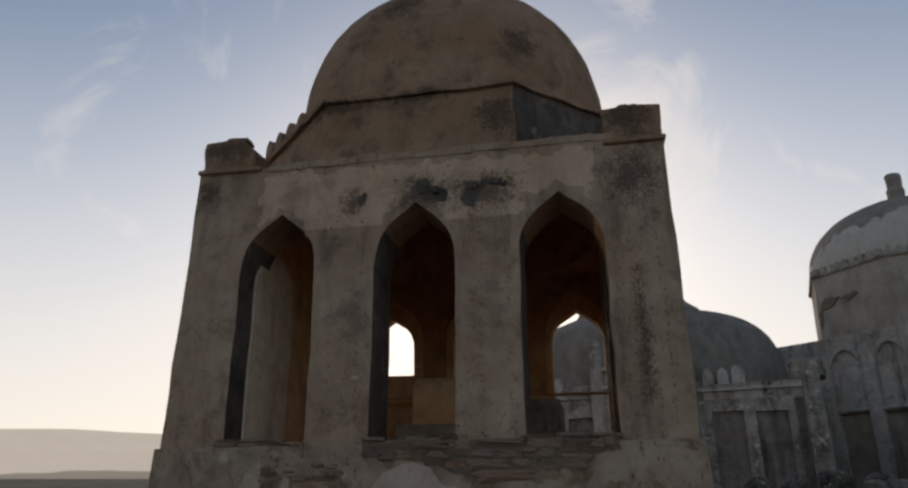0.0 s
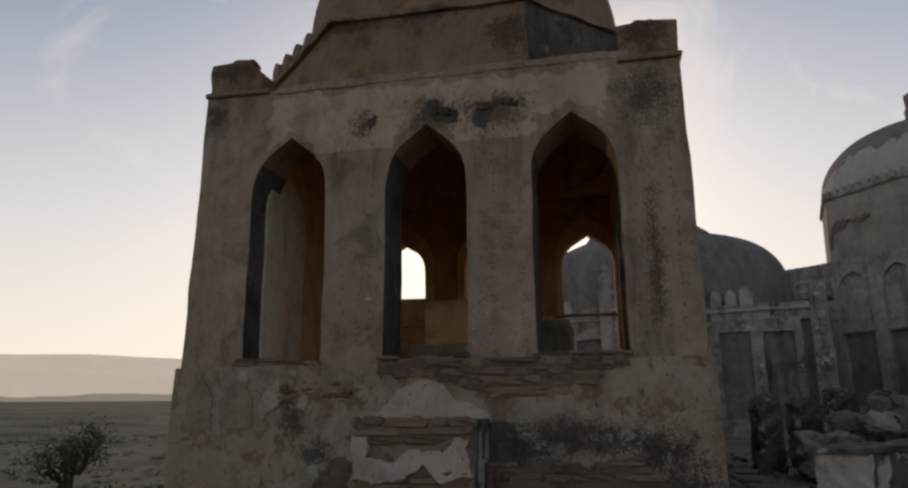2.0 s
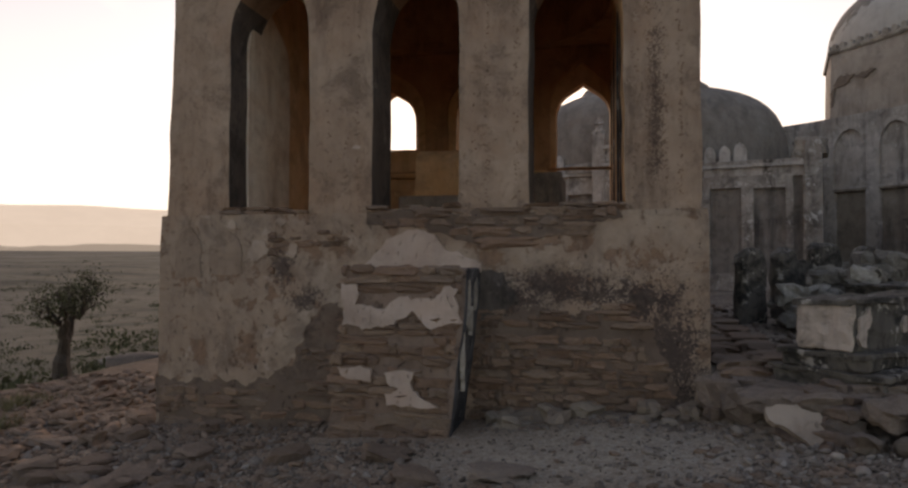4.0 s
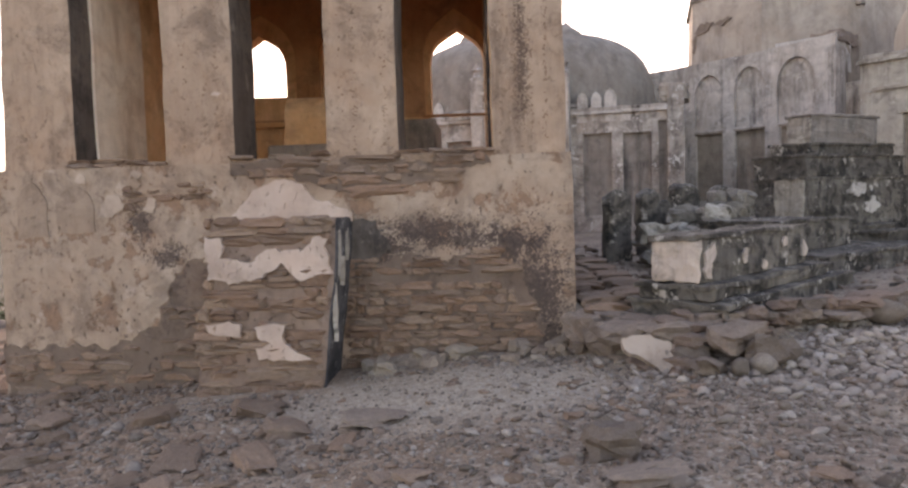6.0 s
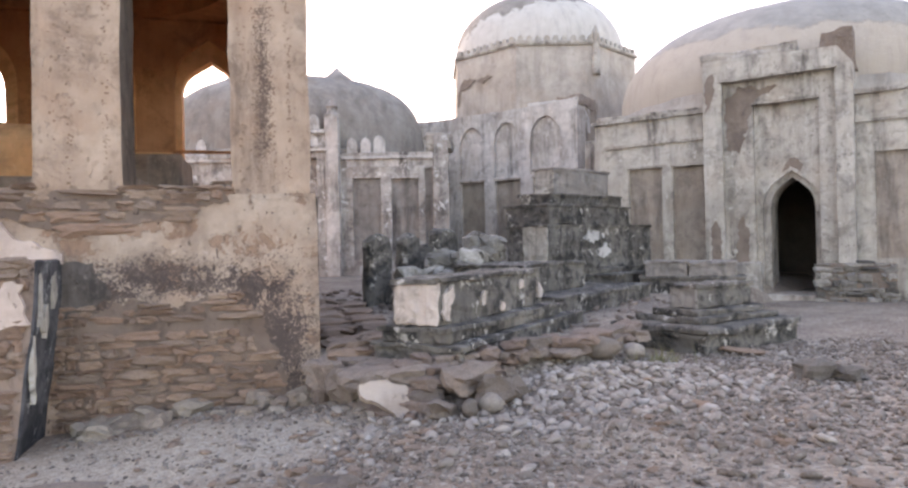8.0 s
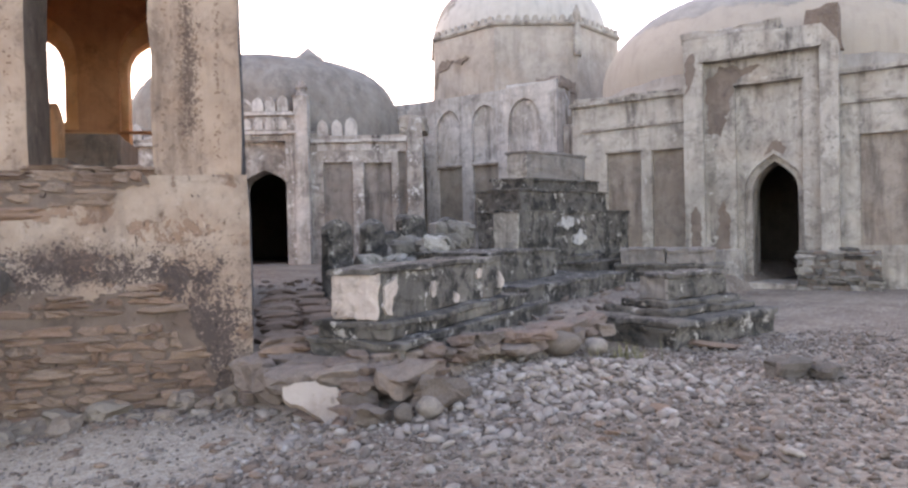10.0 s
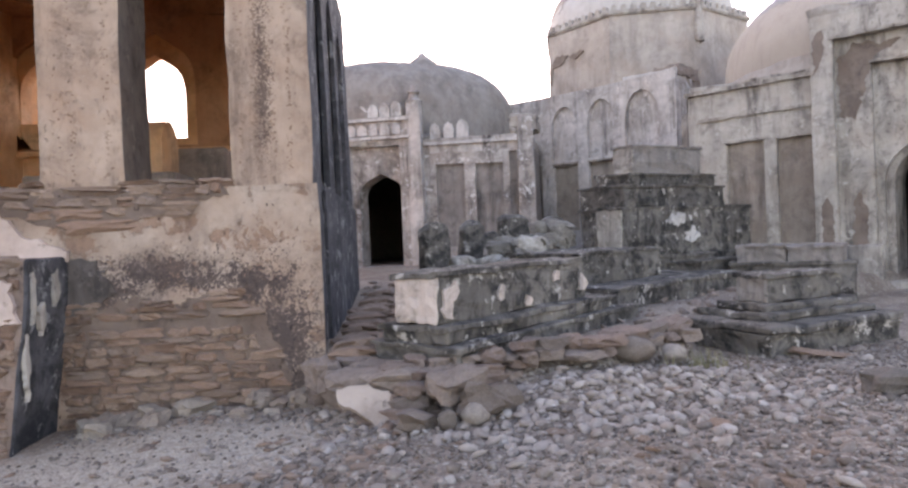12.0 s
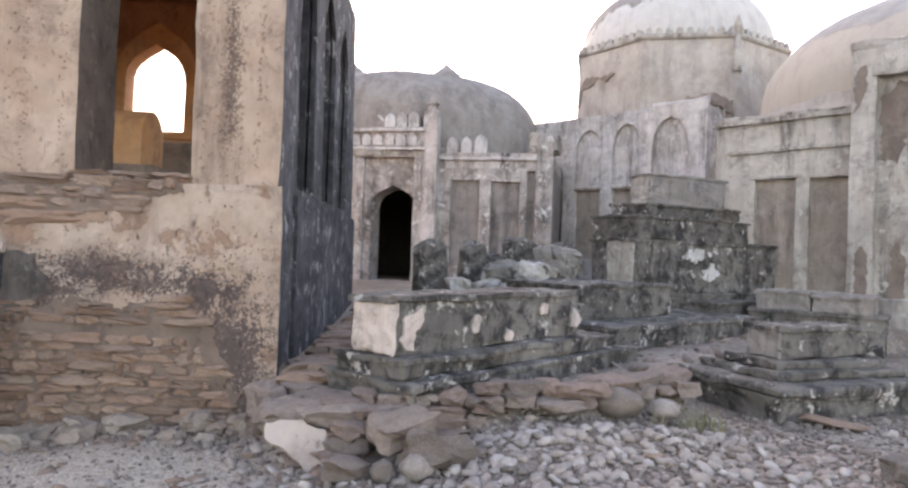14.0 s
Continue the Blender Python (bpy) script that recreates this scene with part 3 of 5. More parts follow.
for a, b in zip(lo, lo[1:] + lo[:1]):
    for k in range(32):
        bm.faces.new((a[k], a[(k + 1) % 32], b[(k + 1) % 32], b[k]))
bmesh.ops.recalc_face_normals(bm, faces=bm.faces[:])
part("roof_slab", bm, [dark_red], tomb)

# drum
OCT = [(-1.48, -3.3), (1.48, -3.3), (3.3, -1.48), (3.3, 1.48), (1.48, 3.3), (-1.48, 3.3), (-3.3, 1.48), (-3.3, -1.48)]


def octagon(bm, cx, cy, scale, z0, z1, flare=0.0, inner=None):
    rings = []
    for f, z in ((1.0, z0), (1.0, z1)):
        rings.append([bm.verts.new((cx + x * scale * f * (1 + flare * (z - z0)), cy + y * scale * f * (1 + flare * (z - z0)), z)) for x, y in OCT])
    for k in range(8):
        bm.faces.new((rings[0][k], rings[0][(k + 1) % 8], rings[1][(k + 1) % 8], rings[1][k]))
    if inner is None:
        bm.faces.new(rings[1])
        bm.faces.new(rings[0][::-1])
    else:
        hole = [[bm.verts.new((cx + x * inner, cy + y * inner, z)) for x, y in OCT] for z in (z0, z1)]
        for k in range(8):
            j = (k + 1) % 8
            bm.faces.new((rings[1][k], rings[1][j], hole[1][j], hole[1][k]))
            bm.faces.new((hole[1][k], hole[1][j], hole[0][j], hole[0][k]))
            bm.faces.new((hole[0][k], hole[0][j], rings[0][j], rings[0][k]))


bm = bmesh.new()
octagon(bm, 3.5, 3.5, 1.0, 5.95, 6.98, -0.008, 0.82)
bmesh.ops.subdivide_edges(bm, edges=bm.edges[:], cuts=5, use_grid_fill=True)
for v in bm.verts:
    v.co += noise.noise_vector(v.co * 1.7) * 0.03
drum = part("drum", bm, [dome_plaster, jamb_plaster], tomb, "stained eight-sided drum, one face dark")
# the face towards +x and -y takes the dark material
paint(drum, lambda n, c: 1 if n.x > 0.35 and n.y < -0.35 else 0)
bm = bmesh.new()
octagon(bm, 3.5, 3.5, 1.015, 6.98, 7.08, 0, 0.8)
bmesh.ops.subdivide_edges(bm, edges=bm.edges[:], cuts=7, use_grid_fill=True)
for v in bm.verts:
    v.co += noise.noise_vector(v.co * 2.9) * 0.045
part("drum_coping", bm, dome_plaster, drum)
bm = bmesh.new()
lathe(bm, dome_profile(2.95, 6.95, 3.5, 0.03, 2.65, 18), 48, 3.42, 3.5, wob=0.03)
part("dome", bm, dome_plaster, tomb, "smooth brown plaster dome", smooth=True)
bm = bmesh.new()
lathe(bm, dome_profile(2.5, 5.64, 4.6, 0.0, 2.2, 12), 40, 3.5, 3.5)
bmesh.ops.reverse_faces(bm, faces=bm.faces[:])
part("dome_lining", bm, dark_red, tomb, "dark red-brown inside of the dome", smooth=True)


def merlon(bm, x, y, z, w, h, d, turn=0.0):
    """A small rounded battlement block."""
    pts = [(-w / 2, 0), (w / 2, 0), (w / 2, h * 0.6), (w * 0.34, h * 0.85), (0, h), (-w * 0.34, h * 0.85), (-w / 2, h * 0.6)]
    rot = Matrix.Translation((x, y, z)) @ Matrix.Rotation(turn, 4, "Z")
    f = [bm.verts.new(rot @ Vector((a, -d / 2, b))) for a, b in pts]
    g = [bm.verts.new(rot @ Vector((a, d / 2, b))) for a, b in pts]
    bm.faces.new(f)
    bm.faces.new(g[::-1])
    for k in range(len(pts)):
        j = (k + 1) % len(pts)
        bm.faces.new((f[k], g[k], g[j], f[j]))


# merlons left on the drum, the worn corner blocks of the parapet
for k in range(4):
    bm = bmesh.new()
    merlon(bm, 0.32 + 0.36 * k, 1.92 - 0.36 * k, 7.03, 0.3, 0.36 - 0.05 * k, 0.16, -math.pi / 4)
    part("merlon", bm, dome_plaster, drum)
bm = bmesh.new()
merlon(bm, 4.92, 0.3, 7.05, 0.26, 0.2, 0.2, 0.1)
part("merlon", bm, dome_plaster, drum)
for x0, x1, z0, z1, sd in ((0.08, 0.95, 5.95, 6.5, 1), (6.2, 7.0, 5.82, 6.36, 2)):
    bm = bmesh.new()
    vs = add_box(bm, x0, x1, 0.1, 0.85, z0, z1, 0.02, 0.05, 3, sd)
    for v in vs:
        if sd == 1 and v.co.z > 6.2 and v.co.x > 0.7:
            v.co.z -= (v.co.x - 0.7) * 1.0
    part("parapet_block", bm, dome_plaster, tomb, "broken parapet corner")
for x0, x1, z0, z1, sd in ((0.4, 0.75, 6.47, 6.6, 3), (6.42, 6.72, 6.31, 6.47, 4)):
    bm = bmesh.new()
    add_box(bm, x0, x1, 0.2, 0.5, z0, z1, 0.05, 0.04, 2, sd)
    part("parapet_stub", bm, dome_plaster, tomb)
for k in range(24):
    x = 0.1 + 6.82 * k / 24
    if 1.1 < x < 6.1:
        q = noise.noise(Vector((x * 1.3, 0, 0)))
        bm = bmesh.new()
        add_box(bm, x - 0.03, x + 0.27, 0.068 + 0.015 * q, 0.6, 5.86, 5.98 + 0.06 * q, 0.015, 0.02, 1, k)
        part("cornice_block", bm, tan_plaster, tomb, "crumbling cornice block")
for x0, x1, z0, z1 in ((0.06, 1.1, 5.9, 5.97), (6.2, 7.03, 5.78, 5.86)):
    bm = bmesh.new()
    add_box(bm, x0, x1, 0.02, 0.4, z0, z1, 0.012, 0.02, 2)
    part("corner_string", bm, dome_plaster, tomb)
# carved stub over the middle arch
for x0, x1, z0, z1 in ((3.56, 3.72, 5.28, 5.5), (3.78, 3.9, 5.24, 5.36), (4.25, 4.42, 5.3, 5.42), (4.56, 4.76, 5.32, 5.42)):
    bm = bmesh.new()
    add_box(bm, x0, x1, 0.03, 0.12, z0, z1, 0.02, 0.05, 4, x0 * 3)
    part("bracket_stub", bm, jamb_plaster, front_wall, "broken bracket stub")

# buttress at the front
bm = bmesh.new()
vs = add_box(bm, 2.88, 4.31, -1.08, -0.05, -1.0, 1.12, 0.02, 0.02, 5, 7)
for v in vs:
    k = max(0.0, (0.7 - v.co.z) / 1.6)
    v.co.x -= 0.2 * k
    v.co.y -= 0.08 * k
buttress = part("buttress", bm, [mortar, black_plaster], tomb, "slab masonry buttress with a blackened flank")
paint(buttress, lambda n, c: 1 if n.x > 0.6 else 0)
buttress.matrix_basis = pose(0.06, 0.15, 0.05)

# cenotaph inside
ceno = base("cenotaph", pose(3.6, 3.3, 1.86), "barrel-topped ochre plaster cenotaph on a stepped base", "cenotaph")
for nm, a, b, z0, z1 in (("lower_step", 1.5, 0.85, 0.0, 0.26), ("upper_step", 1.1, 0.6, 0.26, 0.48)):
    bm = bmesh.new()
    add_box(bm, -a, a, -b, b, z0, z1, 0.03, 0.015, 2, z0)
    part(nm, bm, panel_plaster, ceno)
bm = bmesh.new()
outl = [(0.42, 0.48)] + [(0.42 * math.cos(t), 0.9 + 0.42 * math.sin(t)) for t in (math.pi * k / 12 for k in range(13))] + [(-0.42, 0.48)]
sheet(bm, outl, [], -0.85, 0.85)
part("barrel", bm, ochre_plaster, ceno, m=pose(0, 0, 0, 0, 0, 90))
low = base("low_cenotaph", pose(4.75, 4.6, 1.86), "low plain plaster cenotaph beside the barrel one", "cenotaph")
bm = bmesh.new()
add_box(bm, -0.45, 0.45, -0.9, 0.9, 0.0, 0.95, 0.03, 0.02, 3, 5)
part("body", bm, panel_plaster, low)

# ---- building kit for the rear tombs ----
def mould(parent, s0, s1, z, y, h=0.07, d=0.09, material=None, sd=0):
    """A horizontal moulding, worn along its edge."""
    bm = bmesh.new()
    add_box(bm, s0, s1, y - d, y - 0.002, z - h / 2, z + h / 2, 0.0, 0.0)
    edges = [e for e in bm.edges if abs(e.verts[0].co.x - e.verts[1].co.x) > 0.1]
    bmesh.ops.subdivide_edges(bm, edges=edges, cuts=max(2, int((s1 - s0) / 0.18)))
    for v in bm.verts:
        if v.co.y < y - d / 2:
            v.co += noise.noise_vector(v.co * 4 + Vector((sd, 0, 0))) * 0.025
    return part("moulding", bm, material or grey_plaster, parent)


def block(name, parent, x0, x1, y0, y1, z0, z1, material, wob=0.03, cut=3, bevel=0.02, sd=0, label="", m=None):
    bm = bmesh.new()
    add_box(bm, x0, x1, y0, y1, z0, z1, bevel, wob, cut, sd)
    return part(name, bm, material, parent, label, m=m)


def rows_of_merlons(parent, s0, s1, z, y, w, h, material, gap=1.35, broken=0.3, sd=1):
    rnd = random.Random(sd)
    s = s0 + w / 2
    while s < s1 - w / 3:
        if rnd.random() > broken:
            bm = bmesh.new()
            merlon(bm, s, y, z, w * rnd.uniform(0.85, 1.05), h * rnd.uniform(0.75, 1.05), 0.16)
            part("merlon", bm, material, parent)
        s += w * gap


# ---- tomb with the tall portal ----
portal_tomb = base("portal_tomb", pose(15.6, 8.8, 0, 0, 0, -50), "pale grey plaster tomb with a tall doorway and a broad dome", "tomb")
bm = bmesh.new()
sheet(bm, [(-0.4, -0.6), (2.66, -0.6), (2.66, 4.42), (-0.4, 4.42)], [rect(0.54, 1.44, 0.72, 3.14), rect(1.72, 2.62, 0.72, 3.12)], 0.0, 0.11, 0, 0.012)
wing = part("wing_wall", bm, pale_plaster, portal_tomb)
block("wing_core", portal_tomb, -0.38, 2.66, 0.11, 0.9, -0.6, 4.4, panel_plaster, 0.0, 0, 0)
mould(portal_tomb, -0.44, 2.64, 4.46, 0.0, 0.1, 0.1, grey_plaster, 1)
mould(portal_tomb, -0.1, 2.64, 3.78, 0.0, 0.06, 0.07, grey_plaster, 2)
for a, b, z in ((0.5, 1.48, 3.17), (1.68, 2.64, 3.15)):
    mould(portal_tomb, a, b, z, 0.0, 0.05, 0.05, grey_plaster, 3)
block("wing_parapet", portal_tomb, -0.38, 2.64, 0.05, 0.5, 4.4, 4.62, grey_plaster, 0.05, 5, 0.01, 4)
bm = bmesh.new()
sheet(bm, [(-0.4, -0.6), (11.1, -0.6), (11.1, 4.4), (-0.4, 4.4)], [], 0.0, 0.4)
part("flank_wall", bm, grey_plaster, portal_tomb, m=pose(-0.4, 0.9, 0, 0, 0, 90) @ pose(0.4, 0, 0) @ Matrix.Diagonal((1, -1, 1, 1)))
bm = bmesh.new()
sheet(bm, [(2.6, -0.6), (5.86, -0.6), (5.86, 5.1), (5.55, 5.5), (4.2, 5.56), (2.62, 5.6)], [rect(3.06, 5.5, -0.58, 5.02)], -0.34, -0.16, 0, 0.02)
portal = part("portal", bm, pale_plaster, portal_tomb, "tall plaster portal, chipped at its edges")
bm = bmesh.new()
sheet(bm, [(3.0, -0.6), (5.6, -0.6), (5.6, 5.1), (3.0, 5.1)], [rect(3.74, 5.14, -0.58, 4.42)], -0.16, -0.02, 0, 0.015)
part("portal_frame", bm, pale_plaster, portal_tomb)
bm = bmesh.new()
sheet(bm, [(3.6, -0.6), (5.3, -0.6), (5.3, 4.5), (3.6, 4.5)], [arch(4.52, 1.28, -0.58, 1.85, 2.82)], -0.02, 0.1, 0, 0.012)
part("portal_panel", bm, pale_plaster, portal_tomb)
bm = bmesh.new()
sheet(bm, [(2.66, -0.6), (5.84, -0.6), (5.84, 5.1), (2.66, 5.4)], [arch(4.52, 0.97, -0.1, 1.9, 2.66)], 0.1, 0.95)
part("portal_core", bm, grey_plaster, portal_tomb)
mould(portal_tomb, 3.0, 5.56, 5.06, -0.34, 0.06, 0.05, grey_plaster, 5)
mould(portal_tomb, 3.7, 5.18, 4.45, -0.16, 0.06, 0.05, grey_plaster, 6)
block("portal_parapet", portal_tomb, 2.6, 4.7, -0.3, 0.4, 5.5, 5.78, grey_plaster, 0.09, 5, 0.01, 8, "ragged parapet")
block("portal_parapet", portal_tomb, 5.2, 5.86, -0.2, 0.5, 5.05, 5.9, rubble_stone, 0.08, 4, 0.01, 9, "bare brick core of the broken corner")
bm = bmesh.new()
sheet(bm, [(5.84, -0.6), (11.4, -0.6), (11.4, 4.4), (5.84, 4.4)], [rect(6.22, 7.15, 0.72, 3.1), rect(7.5, 8.6, 0.72, 3.1), rect(9.0, 10.2, 0.72, 3.1)], 0.0, 0.11, 0, 0.012)
part("wing_wall", bm, pale_plaster, portal_tomb)
block("wing_core", portal_tomb, 5.84, 11.38, 0.11, 0.9, -0.6, 4.5, panel_plaster, 0.0, 0, 0)
mould(portal_tomb, 5.86, 11.4, 4.46, 0.0, 0.1, 0.1, grey_plaster, 7)
mould(portal_tomb, 5.86, 11.4, 3.8, 0.0, 0.06, 0.07, grey_plaster, 8)
block("base_course", portal_tomb, -0.3, 3.0, -0.45, -0.002, -0.5, 0.6, panel_plaster, 0.05, 5, 0.02, 31, "worn plastered base course")
block("base_course", portal_tomb, 3.0, 3.95, -0.6, -0.345, -0.5, 0.66, grey_plaster, 0.05, 4, 0.02, 32)
block("base_course", portal_tomb, 5.06, 6.6, -0.55, -0.345, -0.5, 0.62, flaked_mortar, 0.05, 6, 0.02, 33, "bare rubble base course")
block("threshold", portal_tomb, 3.9, 5.1, -0.5, 0.9, -0.3, -0.09, grey_plaster, 0.02, 3, 0.02, 34)
# back wall and floor coloured dark for the shade beyond the doorway
block("inner_back", portal_tomb, 2.7, 6.2, 4.4, 4.6, -0.6, 4.3, shaded_inside, 0, 0, 0)
block("inner_floor", portal_tomb, -0.3, 10.9, 0.9, 11.6, -0.6, -0.12, shaded_inside, 0, 0, 0)
block("flat_roof", portal_tomb, -0.3, 11.3, 0.5, 12.0, 4.2, 4.42, grey_plaster, 0, 0, 0)
block("rear_wall", portal_tomb, -0.3, 11.3, 11.6, 12.0, -0.6, 4.2, grey_plaster, 0, 0, 0)
block("flank_wall", portal_tomb, 10.9, 11.3, 0.9, 11.6, -0.6, 4.2, grey_plaster, 0, 0, 0)
bm = bmesh.new()
lathe(bm, [(5.0, 4.25), (4.98, 5.04)], 64, 3.7, 5.3, 0.0, 0.03)
part("drum", bm, pale_dome, portal_tomb, smooth=True)
block("rear_block", portal_tomb, -1.45, -0.42, 1.7, 10.0, -0.6, 4.3, grey_plaster, 0, 0, 0)
bm = bmesh.new()
lathe(bm, dome_profile(4.98, 5.0, 3.0, 0.02, 2.25, 22), 64, 3.7, 5.3, wob=0.05)
part("dome", bm, grey_coat_dome, portal_tomb, "broad grey plaster dome", smooth=True)

# ---- tomb with blind arches and an eight-sided drum ----
tower = base("octagonal_tomb", pose(14.0, 15.7, 0, 0, 0, -48), "whitewashed tomb with blind arches under an eight-sided drum", "tomb")
NICHES = [(-2.95, 0.7, 5.4), (-1.75, 1.0, 5.45), (-0.25, 1.06, 5.5), (1.2, 1.05, 5.55), (2.7, 1.18, 5.6)]
bm = bmesh.new()
sheet(bm, [(-3.4, -0.5), (3.87, -0.5), (3.87, 6.1), (3.0, 6.0), (1.0, 5.95), (-1.2, 5.93), (-3.4, 5.98)],
      [round_arch(c, w, 3.62, 4.75, za) for c, w, za in NICHES] + [rect(c - min(w, 1) / 2, c + min(w, 1) / 2, 1.2, 3.48) for c, w, za in NICHES], 0.0, 0.13, 0, 0.015)
part("arcade_wall", bm, lime_plaster, tower, "wall of blind round arches, limewashed above")
block("arcade_core", tower, -3.38, 3.85, 0.13, 0.8, -0.5, 5.9, lime_plaster, 0, 0, 0)
block("arcade_core", tower, 2.0, 3.84, 0.14, 1.2, 5.0, 6.1, white_dome, 0.04, 3, 0.01, 5)
for c, w, za in NICHES:
    block("niche_panel", tower, c - min(w, 1) / 2, c + min(w, 1) / 2, 0.118, 0.127, 1.2, 3.48, panel_plaster, 0, 0, 0)
    mould(tower, c - 0.53, c + 0.53, 3.52, 0.0, 0.06, 0.04, panel_plaster, c)
block("flank_wall", tower, 3.4, 3.84, 0.8, 7.0, -0.5, 5.9, panel_plaster, 0, 0, 0)
block("flank_wall", tower, -3.38, -2.9, 0.8, 7.0, -0.5, 5.7, panel_plaster, 0, 0, 0)
block("flat_roof", tower, -2.9, 3.4, 0.8, 7.0, 5.3, 5.6, grey_plaster, 0, 0, 0)
block("broken_corner", tower, 3.0, 3.9, 0.25, 1.6, 5.85, 6.22, rubble_stone, 0.09, 5, 0.02, 44, "broken brick corner of the wall head")
TC = (0.72, 3.95)
bm = bmesh.new()
lathe(bm, [(3.8, 5.3), (3.72, 8.32)], 8, *TC, radians(12), 0.0)
bmesh.ops.subdivide_edges(bm, edges=bm.edges[:], cuts=4, use_grid_fill=True)
for v in bm.verts:
    v.co += noise.noise_vector(v.co * 1.3) * 0.03
tdrum = part("drum", bm, drum_plaster, tower, "eight-sided drum with flaked plaster")
bm = bmesh.new()
lathe(bm, [(3.78, 8.26), (3.82, 8.32), (3.82, 8.38), (3.74, 8.44)], 8, *TC, radians(12), 0.0)
part("drum_coping", bm, grey_plaster, tdrum)
for k in range(8):
    a0, a1 = radians(12 + 45 * k), radians(12 + 45 * (k + 1))
    p0, p1 = Vector((math.cos(a0), math.sin(a0))) * 3.7, Vector((math.cos(a1), math.sin(a1))) * 3.7
    if (p0 + p1).y > 2.5:
        continue
    for j in range(9):
        q = p0 + (p1 - p0) * ((j + 0.5) / 9)
        bm = bmesh.new()
        merlon(bm, TC[0] + q.x, TC[1] + q.y, 8.4, 0.2, 0.22, 0.14, math.atan2((p1 - p0).y, (p1 - p0).x))
        part("merlon", bm, pale_plaster, tdrum)
    if k not in (7, 8):
        continue
    bm = bmesh.new()
    lathe(bm, [(0.14, 7.2), (0.16, 7.7), (0.11, 8.4), (0.13, 8.5), (0.15, 8.65), (0.03, 8.95)], 8, TC[0] + p0.x * 1.01, TC[1] + p0.y * 1.01, wob=0.05)
    part("pinnacle", bm, grey_plaster, tdrum)
bm = bmesh.new()
lathe(bm, dome_profile(3.38, 8.4, 2.76, 0.02, 2.15, 18), 48, 0.55, 4.05, wob=0.03)
part("dome", bm, whitewash_dome, tower, "flaking whitewashed dome", smooth=True)
bm = bmesh.new()
lathe(bm, [(0.62, 11.0), (0.5, 11.2), (0.32, 11.3), (0.29, 11.5), (0.31, 11.7), (0.25, 11.84), (0.27, 12.1), (0.28, 12.33), (0.22, 12.4), (0.03, 12.41)], 10, 0.55, 4.05, wob=0.03)
part("finial", bm, grey_dome, tower)

# ---- low tomb with the battlemented front ----
low_tomb = base("battlemented_tomb", pose(9.6, 13.5, 0, 0, 0, -15), "streaked limewashed tomb with battlements, dark doorway and flat dome", "tomb")
bm = bmesh.new()
sheet(bm, [(-1.25, -0.3), (2.6, -0.3), (2.6, 4.22), (-1.25, 4.22)], [rect(-0.42, 0.47, 0.85, 3.42), rect(0.8, 1.66, 0.85, 3.38), rect(1.86, 2.1, 0.4, 3.7)], 0.0, 0.13, 0, 0.015)
part("wing_wall", bm, streaked_plaster, low_tomb)
block("wing_core", low_tomb, -1.25, 2.58, 0.13, 0.8, -0.3, 4.2, grey_panel, 0, 0, 0)
bm = bmesh.new()
sheet(bm, [(-8.6, -0.3), (-3.3, -0.3), (-3.3, 4.22), (-8.6, 4.22)], [rect(-7.9, -7.1, 0.85, 3.38), rect(-6.1, -5.25, 0.85, 3.38), rect(-4.9, -4.0, 0.85, 3.42)], 0.0, 0.13, 0, 0.015)
part("wing_wall", bm, streaked_plaster, low_tomb)
block("wing_core", low_tomb, -8.58, -3.3, 0.13, 0.8, -0.3, 4.2, grey_panel, 0, 0, 0)
bm = bmesh.new()
sheet(bm, [(-3.6, -0.3), (-1.18, -0.3), (-1.18, 4.95), (-3.6, 4.95)], [rect(-3.06, -1.48, -0.28, 4.05)], -0.3, -0.1, 0, 0.015)
part("portal", bm, streaked_plaster, low_tomb)
bm = bmesh.new()
sheet(bm, [(-3.2, -0.3), (-1.3, -0.3), (-1.3, 4.3), (-3.2, 4.3)], [arch(-2.17, 1.42, -0.28, 2.55, 3.22)], -0.1, 0.8, 0, 0.01)
part("doorway_wall", bm, streaked_plaster, low_tomb)
for a, b, z, y, sd in ((-3.66, -1.12, 4.86, -0.3, 1), (-3.66, -1.12, 4.3, -0.3, 2), (-1.2, 2.64, 4.05, 0, 3), (-8.6, -3.5, 4.05, 0, 4)):
    mould(low_tomb, a, b, z, y, 0.09, 0.11, white_dome, sd)
rows_of_merlons(low_tomb, -3.55, -1.25, 4.93, -0.18, 0.32, 0.5, white_dome, 1.15, 0.0, 3)
rows_of_merlons(low_tomb, -3.5, -1.25, 4.4, -0.27, 0.3, 0.38, white_dome, 1.2, 0.0, 6)
rows_of_merlons(low_tomb, -0.6, 0.8, 4.2, 0.12, 0.36, 0.6, white_dome, 1.2, 0.0, 4)
rows_of_merlons(low_tomb, -0.6, 2.0, 3.76, 0.05, 0.34, 0.26, white_dome, 1.3, 0.1, 7)
rows_of_merlons(low_tomb, -8.5, -3.7, 4.2, 0.12, 0.36, 0.55, white_dome, 1.25, 0.1, 5)
